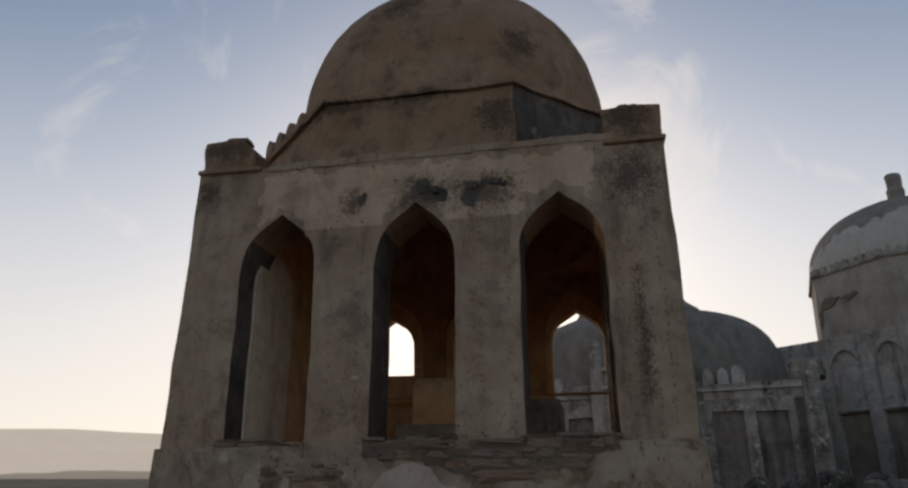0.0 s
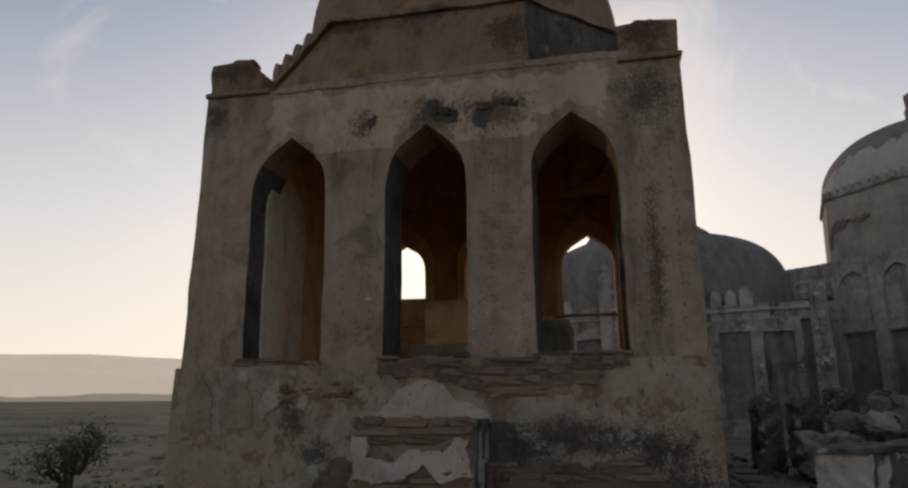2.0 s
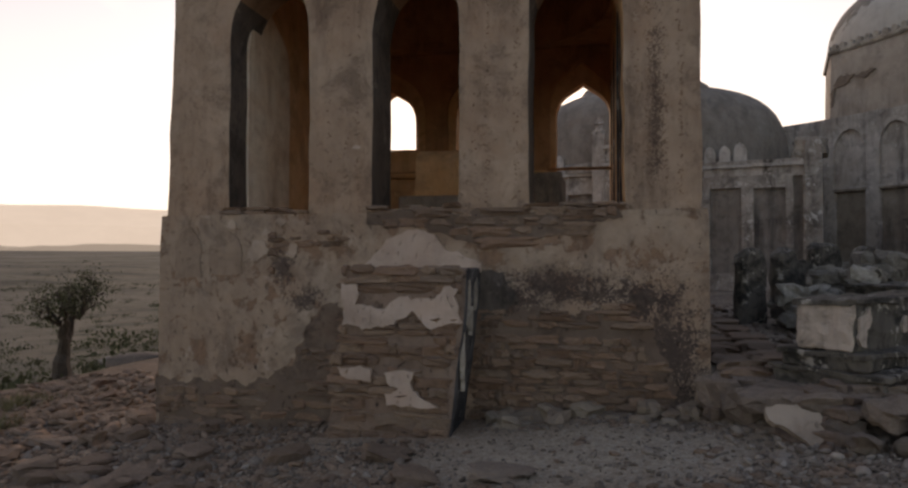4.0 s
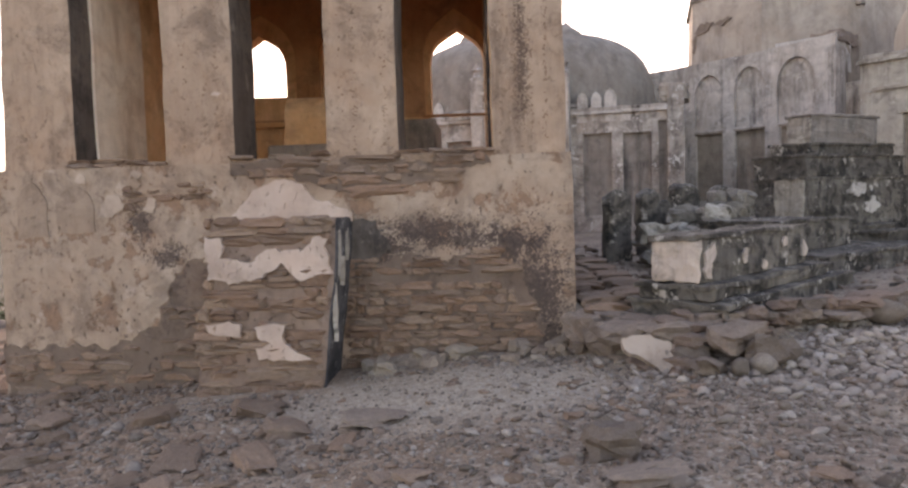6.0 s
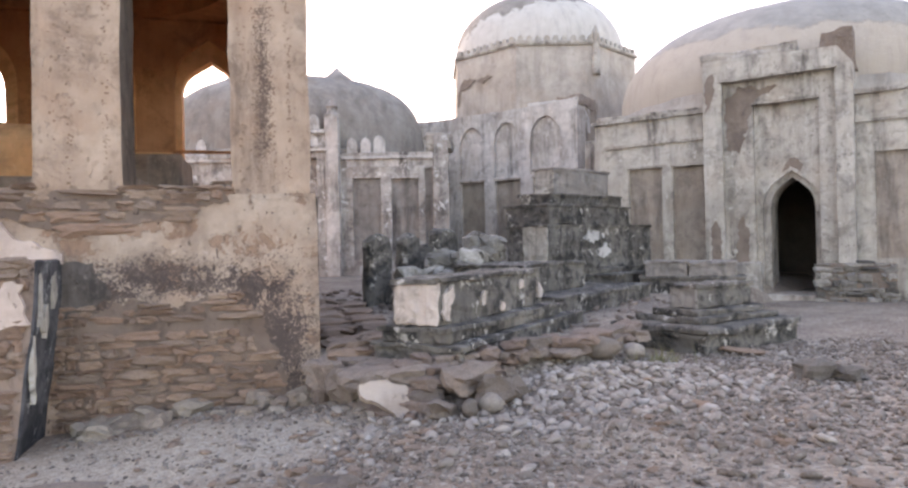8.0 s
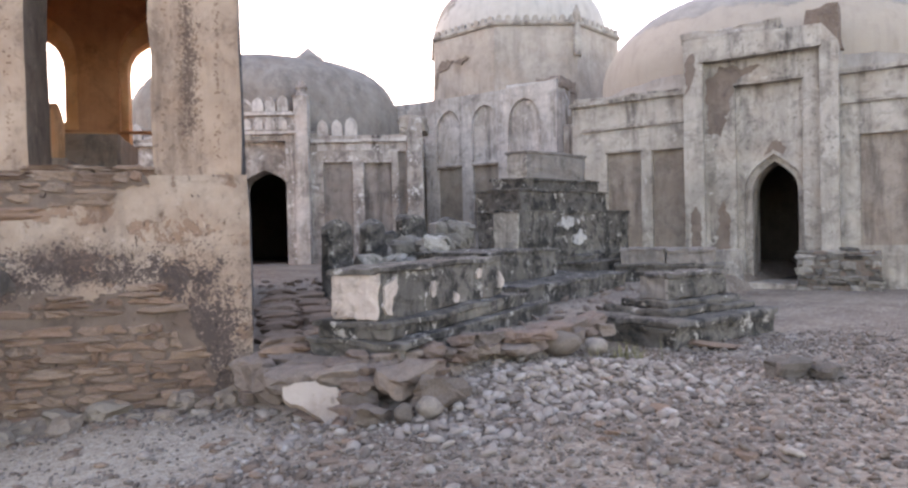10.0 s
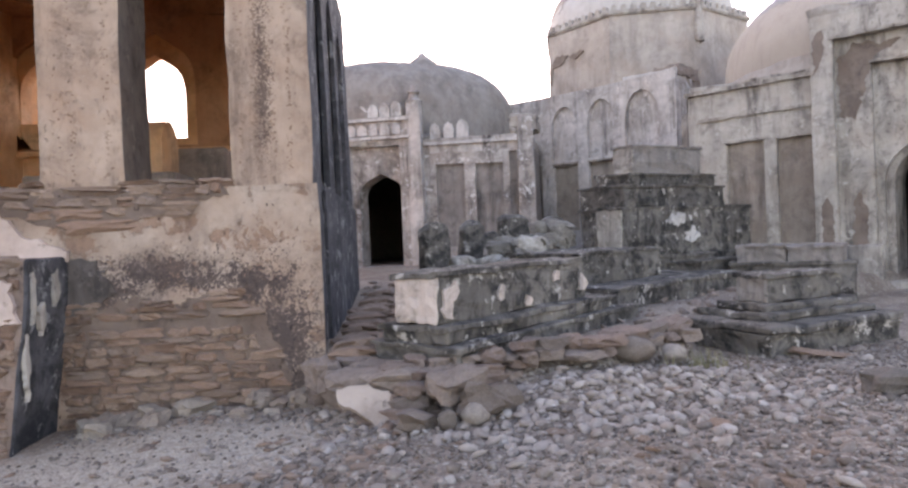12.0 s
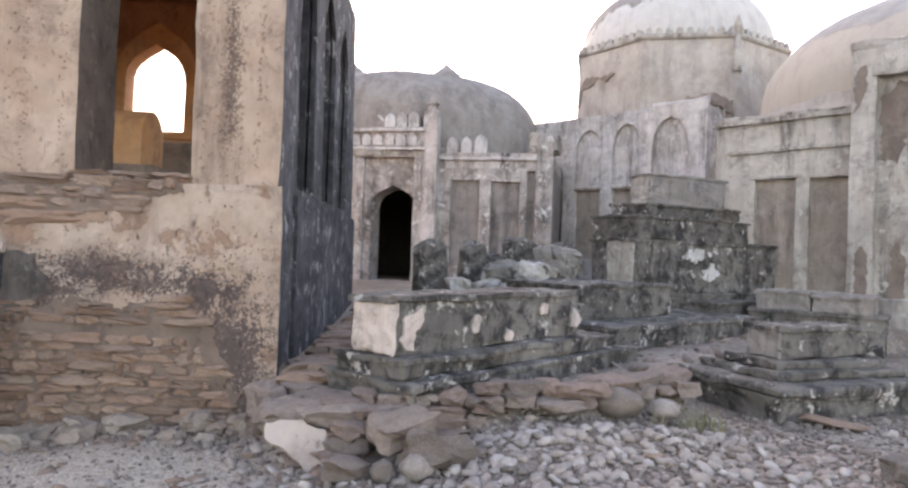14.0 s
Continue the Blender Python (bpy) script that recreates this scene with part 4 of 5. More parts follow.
for s, w in ((-1.0, 0.42), (-3.75, 0.4)):
    block("corner_pier", low_tomb, s - w / 2, s + w / 2, -0.36, 0.1, -0.3, 5.3, lime_plaster, 0.02, 4, 0.02, s)
    bm = bmesh.new()
    lathe(bm, [(0.24, 5.28), (0.27, 5.4), (0.17, 5.45), (0.15, 5.6), (0.2, 5.65), (0.05, 5.9)], 10, s, -0.13)
    part("pinnacle", bm, streaked_plaster, low_tomb)
block("corner_pier", low_tomb, 2.15, 2.62, -0.12, 0.2, -0.3, 4.7, streaked_plaster, 0.03, 4, 0.02, 6)
block("parapet_stub", low_tomb, 1.9, 2.75, -0.05, 0.5, 4.25, 4.75, grey_plaster, 0.1, 4, 0.02, 7)
block("flat_roof", low_tomb, -8.5, 2.55, 0.6, 9.4, 3.9, 4.2, grey_plaster, 0, 0, 0)
block("flank_wall", low_tomb, 2.15, 2.55, 0.8, 9.4, -0.3, 3.9, grey_panel, 0, 0, 0)
block("flank_wall", low_tomb, -8.5, -8.1, 0.8, 9.4, -0.3, 3.9, grey_panel, 0, 0, 0)
block("rear_wall", low_tomb, -8.1, 2.15, 9.0, 9.4, -0.3, 3.9, shaded_inside, 0, 0, 0)
block("inner_floor", low_tomb, -8.1, 2.15, 0.8, 9.0, -0.3, 0.3, shaded_inside, 0, 0, 0)
block("door_sill", low_tomb, -3.1, -1.4, -0.35, 0.8, -0.2, 0.34, streaked_plaster, 0.02, 2, 0.02, 3)
bm = bmesh.new()
lathe(bm, dome_profile(4.76, 4.4, 2.91, 0.0, 3.4, 20), 56, -3.05, 4.45, wob=0.05)
part("dome", bm, grey_dome, low_tomb, "low sooty grey dome", smooth=True)
bm = bmesh.new()
lathe(bm, [(4.84, 4.1), (4.84, 4.34), (4.72, 4.46)], 56, -3.05, 4.45, wob=0.03)
part("dome_foot", bm, grey_plaster, low_tomb)
for s, z in ((-1.12, 7.4), (-4.36, 7.56)):
    bm = bmesh.new()
    lathe(bm, [(0.62, z - 0.6), (0.46, z - 0.36), (0.2, z - 0.16), (0.03, z)], 10, s, 1.9, wob=0.05)
    part("peak", bm, grey_dome, low_tomb)


# ---- graves ----
def grave(name, m, label, tiers, ends=None, sd=0):
    """A plastered grave of stacked tiers (x0, x1, y0, y1, z0, z1, material)."""
    g = base(name, m, label, "grave", "graves on the terrace")
    for k, (x0, x1, y0, y1, z0, z1, mt) in enumerate(tiers):
        bm = bmesh.new()
        add_box(bm, x0, x1, y0, y1, z0, z1, 0.02, 0.036, 8, sd + k)
        for v in bm.verts:
            v.co += noise.noise_vector(v.co * 9.0) * 0.02
        ob = part("tier", bm, mt, g)
        if z1 - z0 > 0.15:
            bm = bmesh.new()
            add_box(bm, x0 - 0.032, x1 + 0.032, y0 - 0.032, y1 + 0.032, z1 - 0.04, z1 + 0.015, 0.006, 0.034, 9, sd + k)
            for v in bm.verts:
                v.co += noise.noise_vector(v.co * 6.0) * 0.024 + noise.noise_vector(v.co * 17.0) * 0.012
            part("coping", bm, mt[0] if isinstance(mt, list) else mt, ob)
        if ends and k in ends:
            paint(ob, ends[k])
    return g


white_end = plaster("white_end", (0.53, 0.43, 0.365), (0.62, 0.52, 0.455), (0.13, 0.11, 0.095), 0.55, 0.5, 0.4, 0.0, 3.0)
box_grave = grave("box_grave", pose(8.29, -1.02, 0, 0, 0, 46), "long box grave, mouldy black plaster with one whitewashed end",
      [(-0.1, 3.9, -0.36, 0.78, -0.3, 0.14, grave_plaster), (-0.06, 3.6, -0.17, 0.7, 0.14, 0.31, grave_plaster),
       (0.0, 3.05, 0.0, 0.58, 0.31, 0.84, [grave_plaster, white_end])],
      {2: lambda n, c: 1 if n.x < -0.6 else 0}, 3)
grave("terraced_grave", pose(10.9, 3.1, 0, 0, 0, 40), "broad low grave terrace of black-stained plaster and rubble",
      [(-0.6, 3.6, -1.0, 1.5, -0.3, 0.32, grave_plaster), (-0.2, 2.3, -0.1, 1.4, 0.32, 0.84, grave_plaster),
       (3.6, 6.2, -0.25, 1.6, -0.3, 0.5, grave_plaster)], None, 11)
stepped = grave("stepped_grave", pose(12.34, 5.51, 0, 0, 0, 28), "great stepped grave of black-stained plaster with a pale end",
      [(-0.25, 4.5, -0.25, 1.6, -0.3, 0.62, grave_plaster), (0.0, 4.15, 0.0, 0.69, 0.62, 1.62, [grave_plaster, pale_plaster]),
       (0.22, 3.4, 0.695, 1.38, 0.62, 1.63, grave_plaster), (0.22, 3.4, 0.1, 1.38, 1.63, 2.08, grave_plaster),
       (0.7, 3.45, 0.4, 1.36, 2.08, 2.34, grave_plaster), (1.2, 3.4, 0.72, 1.34, 2.34, 3.0, [grey_panel, grey_plaster])],
      {1: lambda n, c: 1 if n.x < -0.6 else 0, 5: lambda n, c: 1 if n.x < -0.6 else 0}, 41)
grave("low_block_grave", pose(14.55, 5.27, 0, 0, 0, -38), "low grey plaster block grave before the portal",
      [(-0.1, 2.0, -0.12, 0.8, -0.4, 0.44, grave_plaster), (0.0, 0.88, 0.0, 0.66, 0.3, 0.76, grey_panel), (0.92, 1.84, 0.0, 0.66, 0.3, 0.74, grey_panel)], None, 51)
grave("small_grave", pose(12.05, -0.48, 0, 0, 0, 20), "small three-tiered grave of blackened plaster",
      [(0.04, 2.26, 0.04, 1.58, -0.4, -0.06, grave_plaster), (-0.02, 2.32, -0.02, 1.64, -0.06, 0.04, grave_plaster), (0.26, 2.16, 0.26, 1.4, 0.04, 0.13, grave_plaster),
       (0.42, 2.06, 0.4, 1.24, 0.13, 0.22, grave_plaster), (0.6, 1.95, 0.58, 1.08, 0.22, 0.56, [grave_plaster, grey_panel])], {4: lambda n, c: 1 if n.x < -0.6 else 0}, 21)


# ---- masonry laid bare on the big tomb ----
def stone_meshes(name, material, count, bevel, wob, seed, sub=0):
    out = []
    for k in range(count):
        bm = bmesh.new()
        add_box(bm, -0.5, 0.5, -0.5, 0.5, -0.5, 0.5, bevel, 0, sub)
        for v in bm.verts:
            v.co += noise.noise_vector(v.co * 2.1 + Vector((seed + 7.3 * k, 1.7 * k, 0))) * wob
        me = bpy.data.meshes.new(name)
        bm.to_mesh(me)
        bm.free()
        me.materials.append(material)
        out.append(me)
    return out


mould_stones = stone_meshes("mould_stone", mould_stone, 8, 0.16, 0.3, 55, 1)
wall_stones = stone_meshes("wall_stone", slab_stone, 12, 0.17, 0.24, 3, 1)
red_slabs = stone_meshes("red_slab", red_slab, 8, 0.18, 0.3, 31, 1)


def nz(x, z, f=2.0, o=0.0):
    return noise.noise(Vector((x * f + o, 3.3, z * f)))


def lay_courses(parent, x0, x1, z0, z1, y, keep, seed, hs=(0.075, 0.16), ws=(0.14, 0.6), proud=(0.02, 0.05), meshes=None):
    """Rough slabs in courses on an upright face at y, wherever keep(x, z) says that the plaster is gone."""
    rnd = random.Random(seed)
    z = z0
    while z < z1:
        h = rnd.uniform(*hs) if rnd.random() < 0.7 else hs[0] * rnd.uniform(0.6, 1.0)
        x = x0 - rnd.uniform(0, 0.05)
        while x < x1:
            w = min(rnd.uniform(*ws) * (1 if rnd.random() < 0.7 else 0.5), x1 - x)
            if w < 0.07:
                break
            layers = 2 if h > 0.11 and rnd.random() < 0.15 else 1
            for j in range(layers):
                hh = h / layers
                zc = z + hh * (j + 0.5) + 0.03 * nz(x, z, 1.4, 8) + rnd.uniform(-0.008, 0.008)
                if keep(x + w / 2, zc) and rnd.random() < 0.94:
                    ob = new("stone", rnd.choice(meshes or wall_stones))
                    ob.parent = parent
                    p = rnd.uniform(*proud)
                    ob.matrix_basis = pose(x + w / 2, y - p + 0.1, zc, rnd.uniform(-4, 4), rnd.uniform(-3, 3), rnd.uniform(-4, 4)) @ Matrix.Diagonal((w * rnd.uniform(0.88, 1.08), 0.2, hh * rnd.uniform(0.8, 1.12), 1))
            x += w
        z += h



def patch(name, parent, pts, y, thick, material, wear=0.05, label=""):
    """A layer of plaster with a ragged outline on an upright face."""
    bm = bmesh.new()
    fine = []
    for (a, b), (c, d) in zip(pts, pts[1:] + pts[:1]):
        n = max(1, int(math.hypot(c - a, d - b) / 0.045))
        for j in range(n):
            t = j / n
            x, z = a + (c - a) * t, b + (d - b) * t
            q = noise.noise_vector(Vector((x * 5.5, y, z * 5.5))) * wear + noise.noise_vector(Vector((x * 15, y, z * 15))) * wear * 0.6 + noise.noise_vector(Vector((x * 41, y, z * 41))) * min(wear, 0.06) * 0.35
            fine.append((x + q.x, z + q.z))
    sheet(bm, fine, [], y - thick, y + 0.02)
    return part(name, bm, material, parent, label)


patch("bare_core", plinth, [(4.35, -1.0), (6.75, -1.0), (6.65, -0.1), (6.45, 0.45), (5.9, 0.72), (5.5, 0.6), (5.0, 0.7), (4.4, 0.45)], -0.075, 0.006, core_mortar, 0.08)
lay_courses(plinth, 4.3, 6.7, -0.85, 0.78, -0.075, lambda x, z: z < 0.66 + 0.3 * nz(x, z) and (x < 6.55 - 0.35 * max(0, z) + 0.2 * nz(x, z, 3)) and nz(x, z, 2.6, 5) < 0.6, 11, (0.06, 0.12), (0.12, 0.5), (0.02, 0.06))
patch("bare_core", plinth, [(2.9, 1.72), (3.6, 1.66), (4.6, 1.42), (5.4, 1.6), (6.1, 1.78), (6.05, 1.87), (2.9, 1.87)], -0.07, 0.006, core_mortar, 0.05)
lay_courses(plinth, 2.9, 6.05, 1.42, 1.86, -0.065, lambda x, z: z > 1.72 - 0.32 * max(0, 1 - abs(x - 4.6) / 1.3) + 0.1 * nz(x, z), 12, (0.09, 0.15), (0.22, 0.75))
for c, sd in ((3.52, 1), (5.55, 2), (1.5, 3)):
    lay_courses(front_wall, c - 0.62, c + 0.6, 1.86, 1.93, 0.0, lambda x, z: True, 30 + sd, (0.05, 0.07), (0.25, 0.5), (0.04, 0.08))
patch("bare_core", plinth, [(-0.05, -1.1), (2.7, -1.1), (2.75, 0.1), (2.55, 0.75), (2.2, 0.55), (1.9, -0.1), (1.2, -0.35), (0.5, -0.3), (-0.05, -0.35)], -0.075, 0.006, core_mortar, 0.09)
lay_courses(plinth, 0.0, 2.7, -1.05, 0.2, -0.07, lambda x, z: (z < -0.4 + 0.25 * nz(x, z) or (x > 1.9 and z < 0.1)) and nz(x, z, 3, 9) < 0.25, 13, (0.06, 0.13))
lay_courses(plinth, 1.6, 2.7, 1.1, 1.6, -0.055, lambda x, z: nz(x, z, 3.5, 2) > 0.12, 17, (0.06, 0.1), (0.15, 0.35))
lay_courses(buttress, 2.87, 4.26, 0.84, 1.12, -1.085, lambda x, z: True, 14, (0.08, 0.12))
lay_courses(buttress, 2.82, 4.2, 0.1, 0.5, -1.11, lambda x, z: nz(x, z, 2.5) < 0.4, 15, (0.08, 0.14))
lay_courses(buttress, 2.74, 4.12, -0.95, 0.12, -1.15, lambda x, z: nz(x, z, 2.5, 4) < 0.3 or z < -0.5, 16, (0.08, 0.14))
patch("plaster_patch", buttress, [(2.86, 0.94), (3.02, 0.92), (3.05, 0.72), (3.35, 0.66), (3.5, 0.78), (3.95, 0.78), (4.06, 0.9), (4.22, 0.88), (4.24, 0.5), (3.9, 0.48), (3.7, 0.62), (3.5, 0.47), (3.15, 0.44), (2.88, 0.47)], -1.1, 0.05, white_plaster, 0.05, "pale pink plaster patch")
patch("plaster_patch", buttress, [(2.85, 0.02), (3.25, -0.02), (3.22, -0.18), (3.0, -0.15), (2.88, -0.08)], -1.14, 0.06, white_plaster, 0.04, "pale pink plaster patch")
patch("plaster_patch", buttress, [(3.4, -0.04), (3.7, -0.02), (3.68, -0.14), (3.78, -0.24), (3.98, -0.42), (3.66, -0.4), (3.4, -0.42), (3.42, -0.26), (3.58, -0.22), (3.42, -0.18)], -1.15, 0.06, white_plaster, 0.04, "pale pink plaster patch")
patch("plaster_patch", plinth, [(2.8, 1.12), (3.0, 1.3), (3.2, 1.52), (3.5, 1.64), (3.78, 1.6), (3.95, 1.42), (4.2, 1.3), (4.42, 1.24), (4.42, 1.1), (3.6, 1.09)], -0.065, 0.07, white_plaster, 0.04, "pale pink plaster patch")
for pts, kind in (
        ([(0.2, 1.03), (0.58, 1.03), (0.58, 1.45), (0.52, 1.62), (0.4, 1.71), (0.27, 1.62), (0.2, 1.45)], 0), ([(0.7, 1.07), (1.18, 1.07), (1.18, 1.42), (1.1, 1.58), (0.95, 1.66), (0.8, 1.58), (0.7, 1.42)], 0),
        ([(0.94, 1.7), (1.0, 1.8), (1.1, 1.76), (1.08, 1.66)], 1), ([(1.22, 1.26), (1.36, 1.5), (1.5, 1.52), (1.56, 1.36), (1.4, 1.24)], 1), ([(1.64, 1.72), (1.72, 1.82), (1.8, 1.76), (1.74, 1.68)], 1), ([(1.78, 1.34), (1.84, 1.48), (1.96, 1.44), (1.92, 1.32)], 1),
        ([(1.5, 0.26), (1.56, 0.4), (1.66, 0.38), (1.64, 0.26)], 1), ([(2.18, 0.56), (2.52, 0.74), (2.66, 0.6), (2.6, 0.1), (2.32, -0.36), (1.86, -0.42), (1.96, 0.1)], 2)):
    patch(("panel_trace", "pale_patch", "bare_patch")[kind], plinth, pts, -0.062, 0.012, (trace_plaster, repair_plaster, brown_coat)[kind], (0.02, 0.05, 0.06)[kind], ("faint outline of a blind arch", "pale plaster repair", "bare brown ground coat")[kind])
patch("pale_patch", front_wall, [(2.66, 2.7), (2.72, 2.75), (2.8, 2.73), (2.77, 2.69)], 0.032, 0.01, white_plaster, 0.02, "fleck of whitewash")
flank = pose(4.31, -1.08, 0, 0, 0, 90)
for pts, off in (([(0.06, 0.95), (0.14, 1.0), (0.16, 0.7), (0.12, 0.5), (0.07, 0.72)], 0.0), ([(0.22, 0.62), (0.3, 0.7), (0.33, 0.5), (0.27, 0.35), (0.23, 0.48)], 0.0), ([(0.02, 0.4), (0.07, 0.45), (0.09, 0.1), (0.05, -0.25), (0.01, 0.0)], -0.05), ([(0.5, 0.95), (0.62, 1.0), (0.66, 0.75), (0.55, 0.6)], 0.0)):
    ob = patch("lime_drip", buttress, pts, 0.012 - off, 0.03, pale_plaster, 0.045, "pale run of lime")
    ob.matrix_basis = flank
lay_courses(portal_tomb, 5.06, 6.6, -0.4, 0.68, -0.56, lambda x, z: z < 0.62 + 0.2 * nz(x, z), 71, (0.1, 0.17), (0.18, 0.4), (0.0, 0.06), mould_stones)
for pts in ([(4.3, 0.45), (4.3, 1.06), (4.5, 1.1), (4.72, 1.0), (4.86, 0.82), (4.72, 0.62), (4.55, 0.6), (4.45, 0.42)],):
    patch("mould_stain", plinth, pts, -0.073, 0.008, jamb_plaster, 0.13, "ragged black mould stain")
# pale splash and flaked places on the rear monuments
tiers = [o for o in stepped.children]
box_tiers = [o for o in box_grave.children]
splash = random.Random(14)
for cx, cz, sx, sz, n in ((1.5, 1.36, 0.28, 0.13, 14), (2.0, 1.0, 0.25, 0.12, 9)):
    for _ in range(n):
        x, z, r = cx + splash.gauss(0, sx * 0.55), cz + splash.gauss(0, sz * 0.55), splash.uniform(0.03, 0.13)
        if 0.64 < z - r and z + r < 1.57:
            patch("flaked_limewash", tiers[1], [(x + r * math.cos(t) * splash.uniform(0.6, 1.5), z + r * math.sin(t) * splash.uniform(0.5, 1.1)) for t in (0, 0.9, 1.8, 2.7, 3.6, 4.5, 5.4)], -0.026 + splash.uniform(0, 0.004), 0.008, white_dome, 0.06)
for x, z, r in ((1.1, 0.58, 0.1), (1.62, 0.42, 0.09), (2.3, 0.66, 0.07), (0.2, 0.62, 0.13), (0.16, 0.45, 0.1), (2.9, 0.5, 0.12)):
    patch("flaked_limewash", box_tiers[2], [(x + r * math.cos(t) * splash.uniform(0.6, 1.3), z + r * math.sin(t) * splash.uniform(0.6, 1.3)) for t in (0, 0.9, 1.8, 2.7, 3.6, 4.5, 5.4)], -0.022, 0.008, white_end, 0.06)
for pts in ([(2.72, 0.66), (2.74, 1.45), (2.88, 1.75), (3.0, 1.45), (3.0, 0.66)], [(2.66, 4.3), (2.66, 5.2), (2.9, 5.25), (2.85, 4.6)]):
    patch("flaked_patch", portal, pts, -0.335, 0.008, flaked_mortar, 0.06, "plaster flaked down to brown mortar")
for pts in ([(3.3, 0.66), (3.32, 1.5), (3.46, 1.8), (3.6, 1.4), (3.62, 0.66)], [(3.12, 3.4), (3.1, 4.6), (3.4, 4.9), (4.3, 4.85), (3.75, 4.55), (3.6, 3.9), (3.4, 3.3)]):
    patch("flaked_patch", portal, pts, -0.155, 0.008, flaked_mortar, 0.08, "plaster flaked down to brown mortar")
patch("flaked_patch", portal, [(4.3, 2.78), (4.42, 3.02), (4.6, 3.08), (4.78, 2.95), (4.72, 2.76), (4.52, 2.92)], -0.015, 0.008, flaked_mortar, 0.05, "plaster flaked down to brown mortar")
# upper wall: pale renewed plaster band, rows of pits, mould under the stubs
pale_band = plaster("pale_band", (0.56, 0.38, 0.275), (0.62, 0.45, 0.34), (0.12, 0.078, 0.058), 0.35, 0.3, 0.4, spots=[(3.6, 5.3, 0.5, 0.4), (4.5, 5.25, 0.6, 0.35), (2.6, 5.25, 0.25, 0.3)])
patch("plaster_patch", front_wall, [(1.15, 5.82), (6.05, 5.74), (6.0, 4.95), (5.85, 5.15), (5.55, 5.3), (5.1, 5.1), (4.75, 4.4), (4.35, 4.25), (4.15, 4.75), (3.8, 5.1), (3.2, 5.1), (2.8, 4.7), (2.6, 4.15), (2.2, 4.2), (2.05, 4.75), (1.5, 5.25), (1.15, 5.0)], 0.085, 0.012, pale_band, 0.12, "paler smooth plaster")
for pts in ([(3.42, 5.2), (3.5, 5.4), (3.66, 5.52), (3.8, 5.42), (3.98, 5.3), (4.0, 5.14), (3.8, 5.18), (3.6, 5.22)], [(4.2, 5.18), (4.2, 5.42), (4.5, 5.38), (4.85, 5.44), (4.82, 5.34), (4.56, 5.3), (4.4, 5.2), (4.34, 5.06)], [(2.66, 5.16), (2.68, 5.36), (2.82, 5.34), (2.8, 5.2)]):
    patch("mould_stain", front_wall, pts, 0.074, 0.005, jamb_plaster, 0.09, "ragged black mould stain")
rnd = random.Random(5)
pit_bm = bmesh.new()
for x, n in ((6.42, 130), (6.6, 70), (6.78, 110), (6.25, 40), (4.82, 80), (4.45, 60), (4.3, 20), (2.35, 40), (2.75, 45), (2.6, 20)):
    for _ in range(n):
        px, pz = x + rnd.gauss(0, 0.022), rnd.uniform(1.98, 5.0)
        w, h = rnd.uniform(0.006, 0.024), rnd.uniform(0.006, 0.02)
        yy = 0.015 * pz - 0.004
        v = [pit_bm.verts.new((px + w * math.cos(a) * rnd.uniform(0.6, 1.1), yy, pz + h * math.sin(a) * rnd.uniform(0.6, 1.1))) for a in (0, 1.0, 2.1, 3.1, 4.2, 5.2)]
        pit_bm.faces.new(v[::-1])
ob = part("pitting", pit_bm, brown_coat, front_wall, "rows of pits where plaster fell away")
ob["kind"] = "stuff"

# ---- loose stones, rubble, gravel ----
field_stones = stone_meshes("field_stone", brown_slab, 8, 0.16, 0.3, 20, 1)
GROUP = "fallen rubble slabs"


def drop_stone(x, y, z, sx, sy, sz, rz, tx=0, ty=0, meshes=None, k=0, label="brown flat rubble slab lying on the gravel", name="rubble_stone"):
    ob = new(name, (meshes or field_stones)[k % 8])
    ob.matrix_basis = pose(x, y, z, tx, ty, rz) @ Matrix.Diagonal((sx, sy, sz, 1))
    return tagged(ob, label, "stone", GROUP)


def in_dust(x, y):
    """The trodden dusty hollow beside the buttress."""
    return ((x - 5.6) / 1.6) ** 2 + ((y + 1.8) / 1.05) ** 2 < 1


rnd = random.Random(41)
k = 0
# edge of the terrace: stacked slabs
for (a, u), (b, v) in zip(EDGE[:5], EDGE[1:5]):
    run = math.hypot(b - a, v - u)
    head = math.degrees(math.atan2(v - u, b - a))
    for course in range(5):
        s = rnd.uniform(0, 0.2)
        low = ground_z((a + b) / 2, (u + v) / 2 - 0.5, False)
        while s < run:
            w = rnd.uniform(0.16, 0.5)
            t = (s + w / 2) / run
            inset = 0.02 + 0.075 * course + rnd.uniform(-0.05, 0.07)
            x = a + (b - a) * t - math.sin(radians(head)) * inset
            y = u + (v - u) * t + math.cos(radians(head)) * inset - 0.1
            h = rnd.uniform(0.08, 0.15)
            z = low + 0.02 + 0.09 * course + rnd.uniform(-0.02, 0.03)
            if z < 0.12 and not (x > 8.75 and course in (0, 1)):
                drop_stone(x, y, z, w, rnd.uniform(0.2, 0.36), h, head + rnd.uniform(-14, 14), rnd.uniform(-7, 7), rnd.uniform(-7, 7), meshes=red_slabs, k=k, label="reddish brown rubble slab stacked along the terrace edge", name="edge_stone")
                k += 1
            s += w * 0.98
